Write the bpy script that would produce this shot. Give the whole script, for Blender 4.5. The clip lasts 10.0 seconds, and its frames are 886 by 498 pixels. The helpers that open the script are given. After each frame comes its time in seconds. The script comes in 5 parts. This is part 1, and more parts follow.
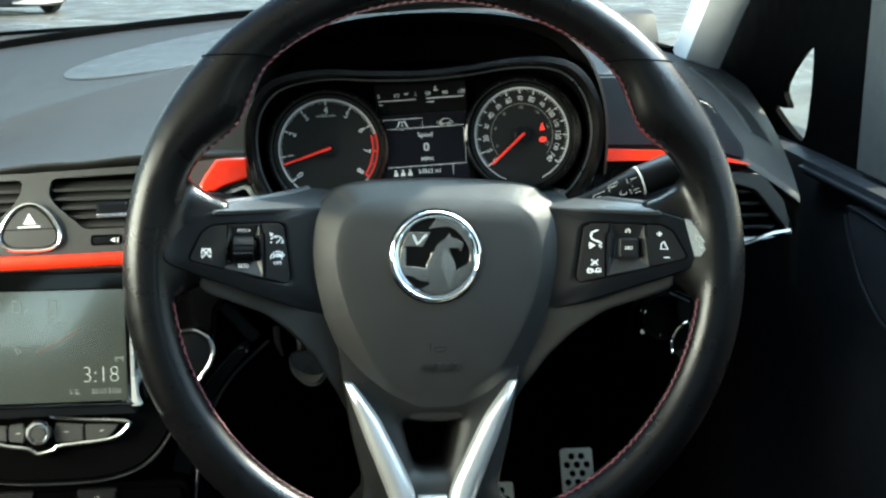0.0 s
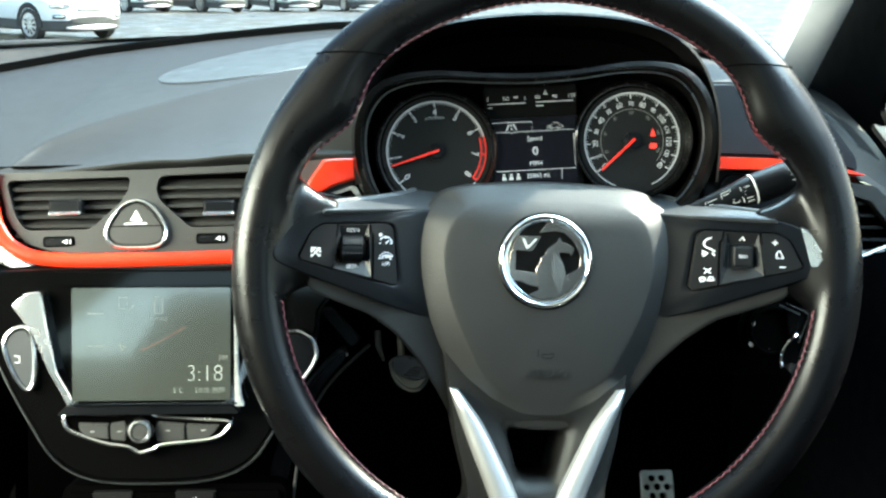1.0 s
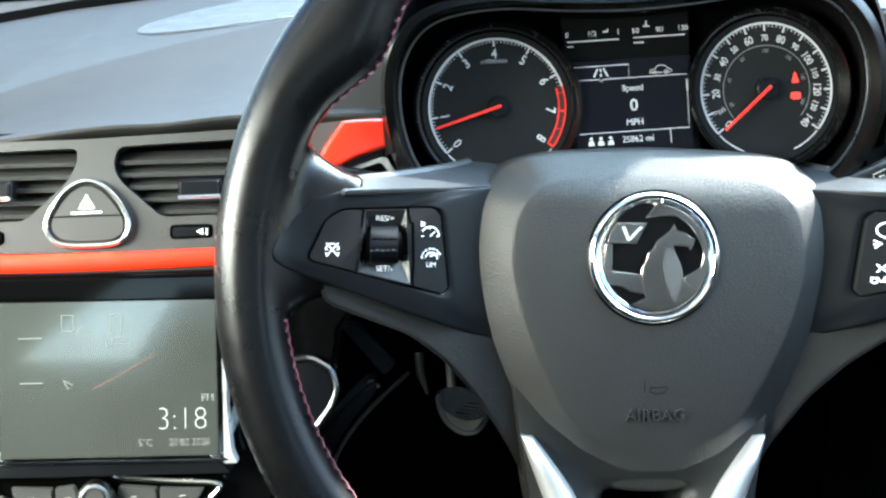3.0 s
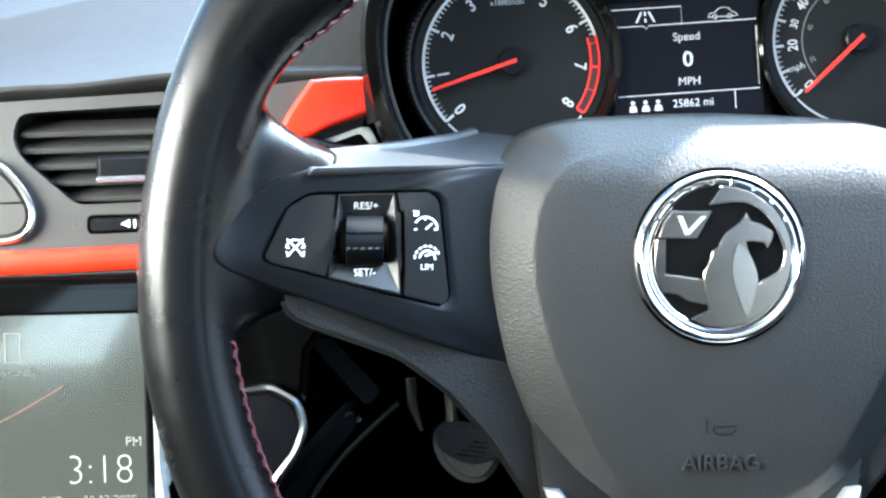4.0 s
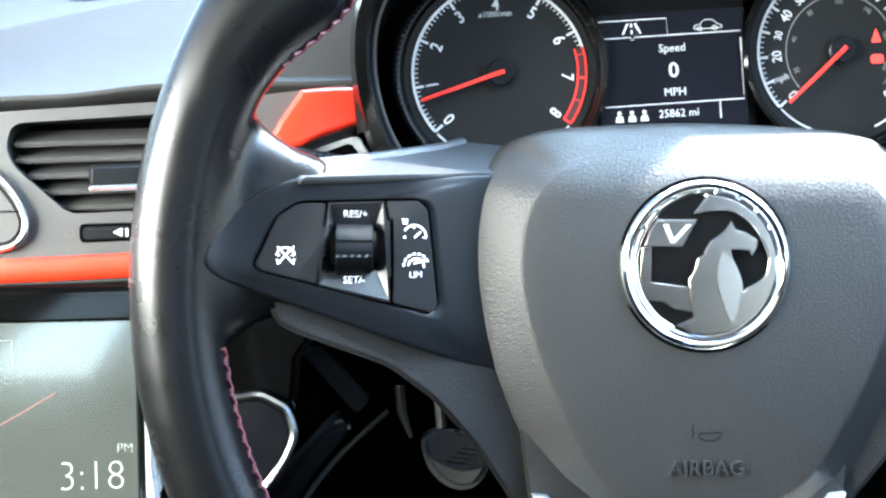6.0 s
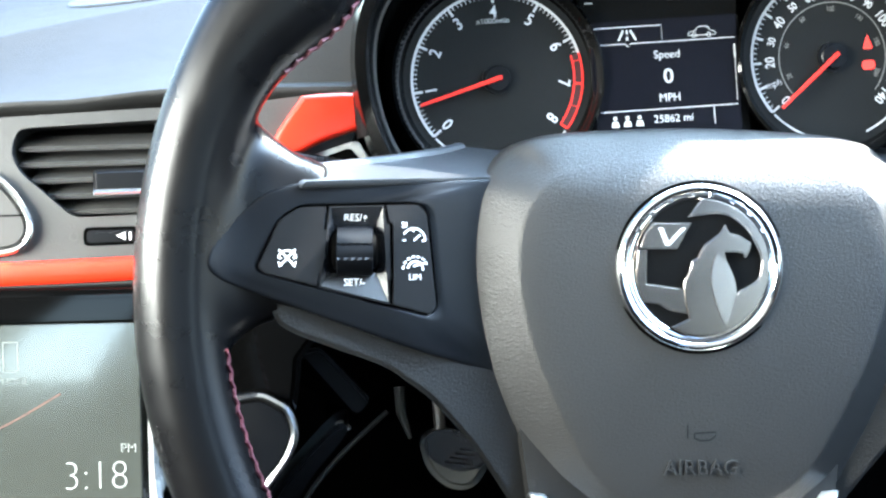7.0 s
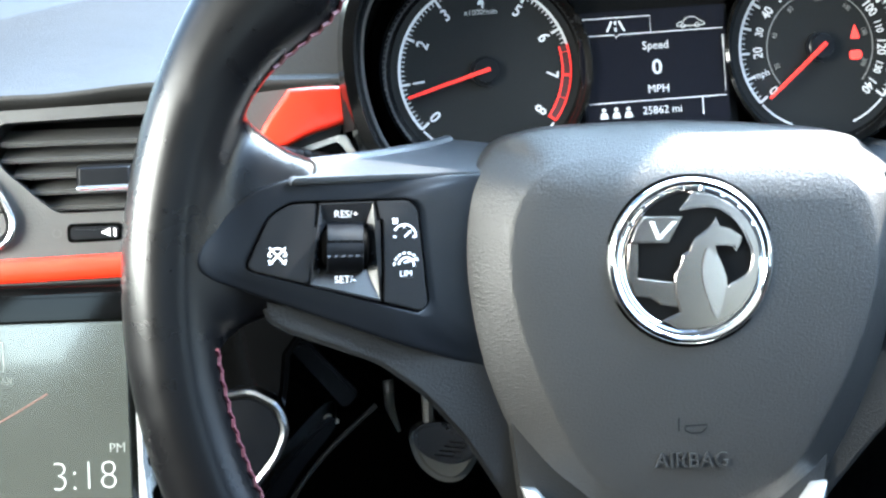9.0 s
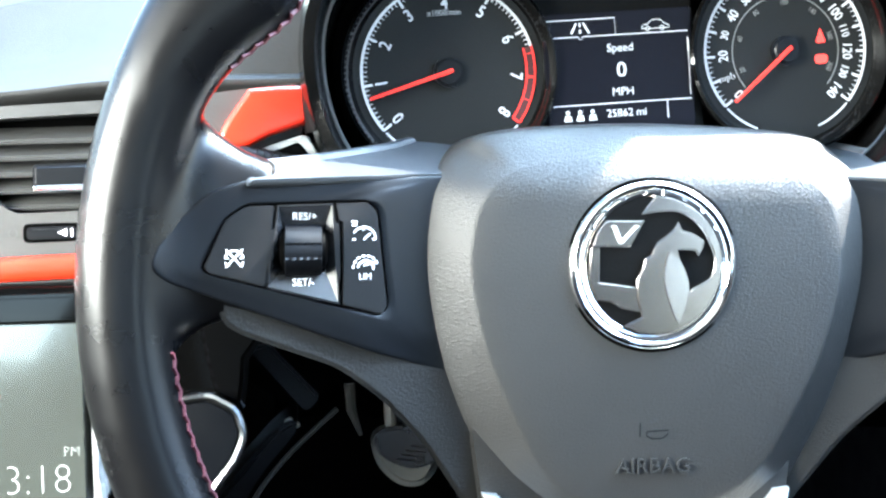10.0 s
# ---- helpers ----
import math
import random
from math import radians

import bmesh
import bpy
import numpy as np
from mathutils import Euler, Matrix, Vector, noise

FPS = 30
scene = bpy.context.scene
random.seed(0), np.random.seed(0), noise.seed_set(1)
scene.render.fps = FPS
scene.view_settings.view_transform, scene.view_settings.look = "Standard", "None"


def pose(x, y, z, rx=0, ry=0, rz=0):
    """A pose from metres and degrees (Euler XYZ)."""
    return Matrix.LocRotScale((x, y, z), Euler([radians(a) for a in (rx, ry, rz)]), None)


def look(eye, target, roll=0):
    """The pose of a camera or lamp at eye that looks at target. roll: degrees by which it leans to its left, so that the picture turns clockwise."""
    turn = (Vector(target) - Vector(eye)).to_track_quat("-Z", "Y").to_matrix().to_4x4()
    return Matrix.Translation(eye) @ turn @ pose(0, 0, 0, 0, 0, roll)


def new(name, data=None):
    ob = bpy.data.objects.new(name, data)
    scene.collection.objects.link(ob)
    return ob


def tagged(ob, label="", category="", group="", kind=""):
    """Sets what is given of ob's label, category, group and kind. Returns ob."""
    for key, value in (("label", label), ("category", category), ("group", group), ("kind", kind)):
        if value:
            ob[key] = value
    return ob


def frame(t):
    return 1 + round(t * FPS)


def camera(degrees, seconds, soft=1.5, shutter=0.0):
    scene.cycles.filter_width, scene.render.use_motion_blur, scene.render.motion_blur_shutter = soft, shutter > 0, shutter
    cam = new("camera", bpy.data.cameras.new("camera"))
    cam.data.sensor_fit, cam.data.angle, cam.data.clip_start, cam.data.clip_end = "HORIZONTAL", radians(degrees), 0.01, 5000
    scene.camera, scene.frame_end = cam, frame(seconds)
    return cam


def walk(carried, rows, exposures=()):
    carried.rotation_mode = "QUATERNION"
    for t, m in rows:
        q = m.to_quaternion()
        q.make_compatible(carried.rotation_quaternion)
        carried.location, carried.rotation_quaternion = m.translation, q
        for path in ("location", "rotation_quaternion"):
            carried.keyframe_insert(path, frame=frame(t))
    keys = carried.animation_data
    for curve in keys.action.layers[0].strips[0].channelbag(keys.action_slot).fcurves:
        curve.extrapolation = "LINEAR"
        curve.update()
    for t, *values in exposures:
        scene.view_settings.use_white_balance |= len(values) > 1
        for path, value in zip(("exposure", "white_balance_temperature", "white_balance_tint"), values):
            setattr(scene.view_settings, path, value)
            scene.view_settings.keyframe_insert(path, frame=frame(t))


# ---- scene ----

# The wheel frame: u to the right, v up along the wheel's plane, w towards the driver, from the hub's centre.
COL = pose(0, 0, 1.0, 78, 0, 0)

cam = camera(40.0, 10.0, soft=2.4)
ROWS = [
    (0, -0.0695, 0.0460, 0.7260, -2.99, -5.78, -1.16),
    (0.5, -0.0863, 0.0316, 0.7194, -2.83, -5.48, 0.77),
    (1, -0.1108, 0.0293, 0.7118, -1.65, -3.79, -0.05),
    (1.5, -0.1213, 0.0298, 0.7061, -1.91, -3.51, -0.59),
    (2, -0.1183, 0.0336, 0.6799, -1.84, -2.90, -0.80),
    (2.5, -0.1162, 0.0314, 0.5824, -2.05, -2.45, -0.82),
    (2.7, -0.1142, 0.0303, 0.5454, -2.33, -2.40, -0.88),
    (3.8, -0.1134, 0.0253, 0.3949, -2.66, -3.00, -0.79),
    (4, -0.1125, 0.0251, 0.3694, -2.87, -3.11, -0.95),
    (4.5, -0.1110, 0.0253, 0.3280, -3.18, -3.15, -0.85),
    (5, -0.1091, 0.0249, 0.3284, -2.81, -2.63, -0.70),
    (5.5, -0.1101, 0.0244, 0.3587, -2.45, -3.07, -0.86),
    (7, -0.1124, 0.0226, 0.3813, -1.94, -3.58, -0.96),
    (7.5, -0.1132, 0.0218, 0.3817, -1.94, -3.42, -0.79),
    (8, -0.1149, 0.0226, 0.3807, -2.01, -3.32, -0.89),
    (8.5, -0.1129, 0.0272, 0.3786, -2.81, -4.03, -0.91),
    (9, -0.1199, 0.0311, 0.3775, -3.29, -5.13, -1.34),
    (9.5, -0.1194, 0.0315, 0.3764, -3.29, -5.58, -0.59),
    (10, -0.1122, 0.0321, 0.3740, -3.38, -5.96, -0.94),
]
EXPOSURES = [(0, 2.55, 6750, -5), (0.4, 3.5, 6750, -5), (0.6, 3.5, 6750, -5), (1.0, 3.05, 6750, -5), (2.2, 3.25, 6750, -5), (2.7, 3.3, 6500, -1), (3.8, 3.64, 6200, 7), (4.6, 3.86, 6190, 7), (5.5, 4.1, 6180, 7), (7.0, 3.98, 6160, 7), (9.2, 3.92, 6150, 7), (10, 4.32, 6100, 7)]
walk(cam, [(t, COL @ pose(u, v, w, rx, ry, rz)) for t, u, v, w, rx, ry, rz in ROWS], EXPOSURES)

# ---- light ----
world = bpy.data.worlds.new("sky")
scene.world = world
world.use_nodes = True
SUN_AZ, SUN_EL = 72.5, 44.0  # degrees to the right of straight ahead, and up
_n = world.node_tree.nodes
_sky = _n.new("ShaderNodeTexSky")
_sky.sky_type = "NISHITA"
_sky.sun_disc = False
_sky.sun_elevation, _sky.sun_rotation = radians(SUN_EL), radians(SUN_AZ)
_n["Background"].inputs["Strength"].default_value = 0.09
world.node_tree.links.new(_sky.outputs["Color"], _n["Background"].inputs["Color"])
sun = new("sun", bpy.data.lights.new("sun", "SUN"))
sun.data.energy, sun.data.angle, sun.data.color = 3.7, radians(0.6), (1.0, 0.95, 0.87)
_d = Vector((math.sin(radians(SUN_AZ)) * math.cos(radians(SUN_EL)), math.cos(radians(SUN_AZ)) * math.cos(radians(SUN_EL)), math.sin(radians(SUN_EL))))
sun.matrix_world = look(_d * 30, (0, 0, 0))
# daylight coming in at the passenger's window
pane = new("window_daylight", bpy.data.lights.new("window_daylight", "AREA"))
pane.data.shape, pane.data.size, pane.data.size_y = "RECTANGLE", 0.62, 0.3
pane.data.energy, pane.data.color = 4.6, (1.0, 0.98, 0.88)
pane.matrix_world = look((-0.82, -0.27, 1.18), (0.0, -0.02, 1.0))
# daylight coming in at the top of the windscreen
top = new("windscreen_daylight", bpy.data.lights.new("windscreen_daylight", "AREA"))
top.data.shape, top.data.size, top.data.size_y = "RECTANGLE", 0.9, 0.28
top.data.energy, top.data.color = 4.0, (0.55, 0.76, 1.0)
top.matrix_world = look((0.2, 0.06, 1.41), (0.1, -0.07, 1.0))


# ---- materials ----
def material(name, base, rough, metal=0.0, grain=0.0, size=0.0008, spread=0.12, coat=0.0, glow=0.0, mottled=0.08, shine=0.5, patch=1.0):
    """A surface with broad tonal variation, uneven gloss and a fine relief whose features are size metres across."""
    m = bpy.data.materials.new(name)
    m.use_nodes = True
    nt = m.node_tree
    b = nt.nodes["Principled BSDF"]
    at = nt.nodes.new("ShaderNodeTexCoord").outputs["Object"]

    def noise_at(scale, detail=3.0):
        n = nt.nodes.new("ShaderNodeTexNoise")
        n.inputs["Scale"].default_value, n.inputs["Detail"].default_value = scale, detail
        nt.links.new(at, n.inputs["Vector"])
        return n.outputs["Fac"]

    def mapped(src, lo, hi):
        n = nt.nodes.new("ShaderNodeMapRange")
        n.inputs["From Min"].default_value, n.inputs["From Max"].default_value = 0.3, 0.7
        n.inputs["To Min"].default_value, n.inputs["To Max"].default_value = lo, hi
        nt.links.new(src, n.inputs["Value"])
        return n.outputs["Result"]

    broad = noise_at(23.0 / patch)
    mix = nt.nodes.new("ShaderNodeMixRGB")
    mix.blend_type = "MULTIPLY"
    mix.inputs["Fac"].default_value = 1.0
    mix.inputs["Color1"].default_value = (*base, 1)
    nt.links.new(mapped(broad, 1 - mottled, 1 + mottled), mix.inputs["Color2"])
    nt.links.new(mix.outputs["Color"], b.inputs["Base Color"])
    nt.links.new(mapped(noise_at(61.0 / patch, 5.0), max(0.02, rough * (1 - spread)), min(1, rough * (1 + spread))), b.inputs["Roughness"])
    b.inputs["Metallic"].default_value = metal
    b.inputs["Specular IOR Level"].default_value = shine
    b.inputs["Coat Weight"].default_value = coat
    b.inputs["Coat Roughness"].default_value = 0.05
    if grain:
        v = nt.nodes.new("ShaderNodeTexVoronoi")
        v.inputs["Scale"].default_value = 1.0 / size
        nt.links.new(at, v.inputs["Vector"])
        h = nt.nodes.new("ShaderNodeMath")
        h.operation = "ADD"
        nt.links.new(v.outputs["Distance"], h.inputs[0])
        nt.links.new(noise_at(3.5 / size, 2.0), h.inputs[1])
        bump = nt.nodes.new("ShaderNodeBump")
        bump.inputs["Strength"].default_value = grain
        bump.inputs["Distance"].default_value = size * 0.5
        nt.links.new(h.outputs["Value"], bump.inputs["Height"])
        nt.links.new(bump.outputs["Normal"], b.inputs["Normal"])
    if glow:
        b.inputs["Emission Color"].default_value = (*base, 1)
        b.inputs["Emission Strength"].default_value = glow
    return m


LEATHER = material("black_leather", (0.002, 0.002, 0.0023), 0.29, grain=0.05, size=0.0006, spread=0.14, shine=0.24)
PAD = material("grained_airbag_plastic", (0.0165, 0.0165, 0.0163), 0.44, grain=0.34, size=0.0009, spread=0.08, shine=0.38)
SPOKE = material("grained_spoke_plastic", (0.0064, 0.0063, 0.0059), 0.47, grain=0.32, size=0.0009, shine=0.32)
# light from above and reflection are put into this paler satin grey
LEDGEGREY = material("lit_satin_plastic", (0.03, 0.033, 0.037), 0.42, grain=0.2, size=0.0008)
SATIN = material("satin_black_plastic", (0.0026, 0.0031, 0.0042), 0.38, grain=0.05, size=0.0006, shine=0.18)
BUTTON = material("matt_button_plastic", (0.0038, 0.0038, 0.0042), 0.5, grain=0.06, size=0.0005, shine=0.22)
WELL = material("smooth_black_plastic", (0.012, 0.0125, 0.014), 0.26, grain=0.03, size=0.0006, shine=0.5)
# the hood's shade is put into this black, far below real plastic
HOODBLACK = material("shade_black_plastic", (0.0016, 0.0016, 0.0016), 0.6, grain=0.1, size=0.001, shine=0.06)
# dark plastic with footwell and recess shade put into its near-zero base
DARK = material("shade_dark_plastic", (0.0005, 0.0005, 0.0005), 0.6, grain=0.1, size=0.001, shine=0.012)
DASH = material("grained_dashboard_foam", (0.0115, 0.0114, 0.011), 0.54, grain=0.22, size=0.0011, spread=0.03, mottled=0.05, shine=0.27)
SPEAKER = material("speaker_mesh_plastic", (0.016, 0.016, 0.015), 0.42, grain=0.2, size=0.002)
TRIMGREY = material("grey_vent_plastic", (0.025, 0.025, 0.0242), 0.5, grain=0.2, size=0.0008)
SLAT = material("vent_slat_plastic", (0.035, 0.035, 0.034), 0.45, grain=0.1, size=0.0008)
PIANO = material("piano_black_lacquer", (0.002, 0.002, 0.002), 0.06, shine=0.2)
GLOSSBLACK = material("gloss_black_lacquer", (0.002, 0.002, 0.002), 0.1, coat=0.8, shine=0.5)
RED = material("gloss_red_lacquer", (0.7, 0.022, 0.005), 0.33, coat=0.12, mottled=0.03)
CHROME = material("chrome", (0.82, 0.83, 0.84), 0.07, metal=1.0, mottled=0.03)
SOFTCHROME = material("soft_chrome", (0.66, 0.67, 0.68), 0.2, metal=1.0, mottled=0.03)
SILVER = material("satin_silver", (0.7, 0.7, 0.7), 0.26, metal=1.0, mottled=0.04)
BADGE = material("badge_metal", (0.24, 0.208, 0.182), 0.2, metal=1.0, mottled=0.15)
DIMSILVER = material("dark_silver", (0.2, 0.2, 0.2), 0.3, metal=1.0)
ARMPAINT = material("silver_spoke_paint", (0.68, 0.68, 0.67), 0.3, metal=0.8, mottled=0.04, spread=0.06)
STEEL = material("brushed_pedal_steel", (0.86, 0.84, 0.76), 0.45)
TRIMPLASTIC = material("black_cladding_plastic", (0.035, 0.036, 0.038), 0.6, mottled=0.2)
THREAD = material("dark_red_thread", (0.065, 0.01, 0.016), 0.6, mottled=0.35)
PRINT = material("white_print", (0.8, 0.8, 0.8), 0.5)
LIT = material("lit_white_print", (0.37, 0.385, 0.4), 0.5, glow=0.038)
FAINTLIT = material("faint_grey_print", (0.14, 0.145, 0.14), 0.5, glow=0.01)
FEATHER = material("pale_badge_metal", (0.42, 0.375, 0.34), 0.24, metal=1.0, mottled=0.1)
DIMLIT = material("lit_grey_print", (0.35, 0.36, 0.35), 0.5, glow=0.018)
NEEDLE = material("lit_red_needle", (0.7, 0.025, 0.016), 0.4, glow=0.018)
TELL = material("lit_red_telltale", (0.9, 0.04, 0.03), 0.4, glow=0.08)
# the cover lens's haze is put into this lifted black
DIAL = material("hazed_dial_face", (0.0085, 0.009, 0.0092), 0.45, shine=0.14)
LCD = material("driver_display_panel", (0.003, 0.003, 0.005), 0.35, glow=0.016, shine=0.1)
SCREENPRINT = material("pale_screen_graphic", (0.4, 0.42, 0.41), 0.4, glow=0.035)
SCREENDIM = material("dim_screen_graphic", (0.14, 0.155, 0.145), 0.4, glow=0.025)
# chrome's bright reflection is put into this pale half-metal colour
COLLAR = material("reflecting_chrome_tone", (0.62, 0.62, 0.6), 0.28, metal=0.4, mottled=0.04)
STALKPRINT = material("grey_stalk_print", (0.55, 0.56, 0.56), 0.5)
# the lit screen's glow also stands in for window glare on the glass
SCREEN = material("touch_screen_glass", (0.041, 0.045, 0.039), 0.13, coat=1.0, glow=0.027, shine=1.0)
SCREEN.node_tree.nodes["Principled BSDF"].inputs["IOR"].default_value = 1.6
# lever grey, raised to hold the low window light that misses it
LEVERGREY = material("lit_lever_plastic", (0.06, 0.06, 0.054), 0.4, grain=0.1, size=0.0008)
REDFILL = material("dim_red_print", (0.035, 0.004, 0.004), 0.5)
LENS = material("gloss_black_cluster_plastic", (0.0022, 0.0022, 0.0022), 0.2, shine=0.2)
# light grey trim, raised towards white to hold the sunlight on it
PILLAR = material("sunlit_grey_pillar_fabric", (0.84, 0.85, 0.86), 0.8, grain=0.1, size=0.001)
HEADLINER = material("pale_headliner_fabric", (0.42, 0.42, 0.41), 0.9, grain=0.1, size=0.0015)
# black carpet, the footwell's shade put into its near-zero base
CARPET = material("shade_black_carpet", (0.0005, 0.0005, 0.0005), 0.95, grain=0.3, size=0.002, shine=0.05)
DOORMAT = material("door_card_plastic", (0.005, 0.0056, 0.0075), 0.5, grain=0.2, size=0.001, shine=0.22)
ASPHALT = material("worn_damp_asphalt", (0.045, 0.045, 0.041), 0.45, grain=0.5, size=0.02, mottled=0.5, spread=0.55, patch=40.0)
TYRE = material("tyre_rubber", (0.02, 0.02, 0.02), 0.8)
ALLOY = material("alloy_wheel", (0.6, 0.6, 0.62), 0.3, metal=0.8)
WHITECAR = material("white_car_paint", (0.8, 0.8, 0.8), 0.25, coat=0.6)
GREYCAR = material("grey_car_paint", (0.16, 0.17, 0.18), 0.3, coat=0.6)
DARKGLASS = material("tinted_car_glass", (0.01, 0.012, 0.014), 0.08, coat=0.5)


def clear_glass(name):
    m = bpy.data.materials.new(name)
    m.use_nodes = True
    nt = m.node_tree
    nt.nodes.remove(nt.nodes["Principled BSDF"])
    t, g, mix = (nt.nodes.new("ShaderNode" + k) for k in ("BsdfTransparent", "BsdfGlossy", "MixShader"))
    t.inputs["Color"].default_value = (0.93, 0.96, 0.95, 1)
    g.inputs["Roughness"].default_value = 0.02
    mix.inputs["Fac"].default_value = 0.04
    nt.links.new(t.outputs[0], mix.inputs[1])
    nt.links.new(g.outputs[0], mix.inputs[2])
    nt.links.new(mix.outputs[0], nt.nodes["Material Output"].inputs["Surface"])
    return m


GLASS = clear_glass("clear_glass")


# ---- shapes ----
def rounded(pts, r, n=4):
    """The outline pts with its corners rounded by r."""
    out = []
    for i, p in enumerate(pts):
        p, a, b = Vector(p), Vector(pts[i - 1]), Vector(pts[(i + 1) % len(pts)])
        rr = min(r, (a - p).length * 0.45, (b - p).length * 0.45)
        s, e = p + (a - p).normalized() * rr, p + (b - p).normalized() * rr
        for k in range(n + 1):
            t = k / n
            out.append(tuple(s * (1 - t) ** 2 + p * 2 * t * (1 - t) + e * t * t))
    return out


def curve(pts, n=8, closed=False):
    """A smooth line through pts."""
    pts = [Vector(p) for p in pts]
    out, c = [], len(pts)
    for i in range(c if closed else c - 1):
        p1, p2 = pts[i], pts[(i + 1) % c]
        p0 = pts[i - 1] if closed or i else p1
        p3 = pts[(i + 2) % c] if closed or i + 2 < c else p2
        for k in range(n):
            t = k / n
            out.append(0.5 * (2 * p1 + (p2 - p0) * t + (2 * p0 - 5 * p1 + 4 * p2 - p3) * t * t + (3 * p1 - p0 - 3 * p2 + p3) * t ** 3))
    if not closed:
        out.append(pts[-1])
    return [tuple(p) for p in out]


def resampled(pts, n):
    """n points spread evenly round the closed outline pts, from its leftmost one, turning left."""
    pts = [Vector(p) for p in pts]
    if sum(a.x * b.y - b.x * a.y for a, b in zip(pts, pts[1:] + pts[:1])) < 0:
        pts.reverse()
    k = min(range(len(pts)), key=lambda i: pts[i].x)
    pts = pts[k:] + pts[:k + 1]
    runs = [(b - a).length for a, b in zip(pts, pts[1:])]
    total, out = sum(runs), []
    for j in range(n):
        want, i = total * j / n, 0
        while i < len(runs) - 1 and want > runs[i]:
            want -= runs[i]
            i += 1
        out.append(tuple(pts[i].lerp(pts[i + 1], want / max(runs[i], 1e-6))))
    return out


def mirrored(pts):
    return [(-p[0], *p[1:]) for p in reversed(pts)]


def prism(pts, w0, w1, bevel=0.0, seg=2, bm=None, lean=0.0):
    """An outline in mm, from depth w0 (back) to w1 (front), its front edge rounded by bevel. lean: mm of depth per mm of height."""
    own = bmesh.new()
    lo = [own.verts.new((x, y, w0 + lean * y)) for x, y in pts]
    hi = [own.verts.new((x, y, w1 + lean * y)) for x, y in pts]
    own.faces.new(list(reversed(lo)))
    top = own.faces.new(hi)
    for i in range(len(pts)):
        j = (i + 1) % len(pts)
        own.faces.new((lo[i], lo[j], hi[j], hi[i]))
    bmesh.ops.recalc_face_normals(own, faces=own.faces)
    if bevel:
        bmesh.ops.bevel(own, geom=list(top.edges), offset=bevel, segments=seg, affect="EDGES", clamp_overlap=True)
    return merged(bm, own)


def pillow(pts, w0, w1, d, lean=0.0, n=5):
    """A plate whose front edge is rounded off over d mm all round."""
    line = [Vector(p) for p in resampled(pts, 120)]
    side = []
    for i in range(len(line)):
        t = (line[(i + 2) % len(line)] - line[i - 2]).normalized()
        side.append(Vector((-t.y, t.x)))
    rings = [[(p.x, p.y, w0 + lean * p.y) for p in line]]
    for k in range(n + 1):
        a = radians(90 * k / n)
        rings.append([((p + q * d * (1 - math.cos(a))).x, (p + q * d * (1 - math.cos(a))).y, w1 - d * (1 - math.sin(a)) + lean * p.y) for p, q in zip(line, side)])
    return loft(rings, caps=(False, True))


def frame_with_holes(outer, holes, w0, w1):
    """A plate with openings cut through it."""
    bm = bmesh.new()
    for w in (w0, w1):
        es = []
        for loop in [outer] + holes:
            vs = [bm.verts.new((x, y, w)) for x, y in loop]
            es += [bm.edges.new((vs[i], vs[(i + 1) % len(vs)])) for i in range(len(vs))]
        bmesh.ops.triangle_fill(bm, edges=es, use_beauty=True)
    n = sum(len(l) for l in [outer] + holes)
    bm.verts.ensure_lookup_table()
    base = 0
    for loop in [outer] + holes:
        c = len(loop)
        for i in range(c):
            j = (i + 1) % c
            bm.faces.new((bm.verts[base + i], bm.verts[base + j], bm.verts[n + base + j], bm.verts[n + base + i]))
        base += c
    bmesh.ops.recalc_face_normals(bm, faces=bm.faces)
    return bm


def merged(bm, own):
    if bm is None:
        return own
    tmp = bpy.data.meshes.new("tmp")
    own.to_mesh(tmp)
    own.free()
    bm.from_mesh(tmp)
    bpy.data.meshes.remove(tmp)
    return bm


def loft(rings, closed=True, caps=(False, False), bm=None):
    own = bmesh.new()
    vs = [[own.verts.new(p) for p in r] for r in rings]
    for a, b in zip(vs, vs[1:]):
        n = len(a)
        for i in range(n if closed else n - 1):
            j = (i + 1) % n
            own.faces.new((a[i], a[j], b[j], b[i]))
    if caps[0]:
        own.faces.new(list(reversed(vs[0])))
    if caps[1]:
        own.faces.new(vs[-1])
    bmesh.ops.recalc_face_normals(own, faces=own.faces)
    return merged(bm, own)


def tube(pts, r, n=8, closed=False, bm=None, flat=1.0):
    """A round bar along pts (mm); r one radius or one for each point."""
    pts = [Vector(p) for p in pts]
    rs = r if isinstance(r, (list, tuple)) else [r] * len(pts)
    rings = []
    for i, p in enumerate(pts):
        a = pts[i - 1] if closed or i else p
        b = pts[(i + 1) % len(pts)] if closed or i + 1 < len(pts) else p
        t = (b - a).normalized()
        side = t.cross(Vector((0, 0, 1)))
        side = side.normalized() if side.length > 1e-4 else Vector((1, 0, 0))
        up = side.cross(t)
        rings.append([p + (side * math.cos(k * math.tau / n) + up * math.sin(k * math.tau / n) * flat) * rs[i] for k in range(n)])
    if closed:
        rings.append(rings[0])
        own = loft(rings)
        bmesh.ops.remove_doubles(own, verts=own.verts, dist=1e-5)
        return merged(bm, own)
    return loft(rings, caps=(True, True), bm=bm)


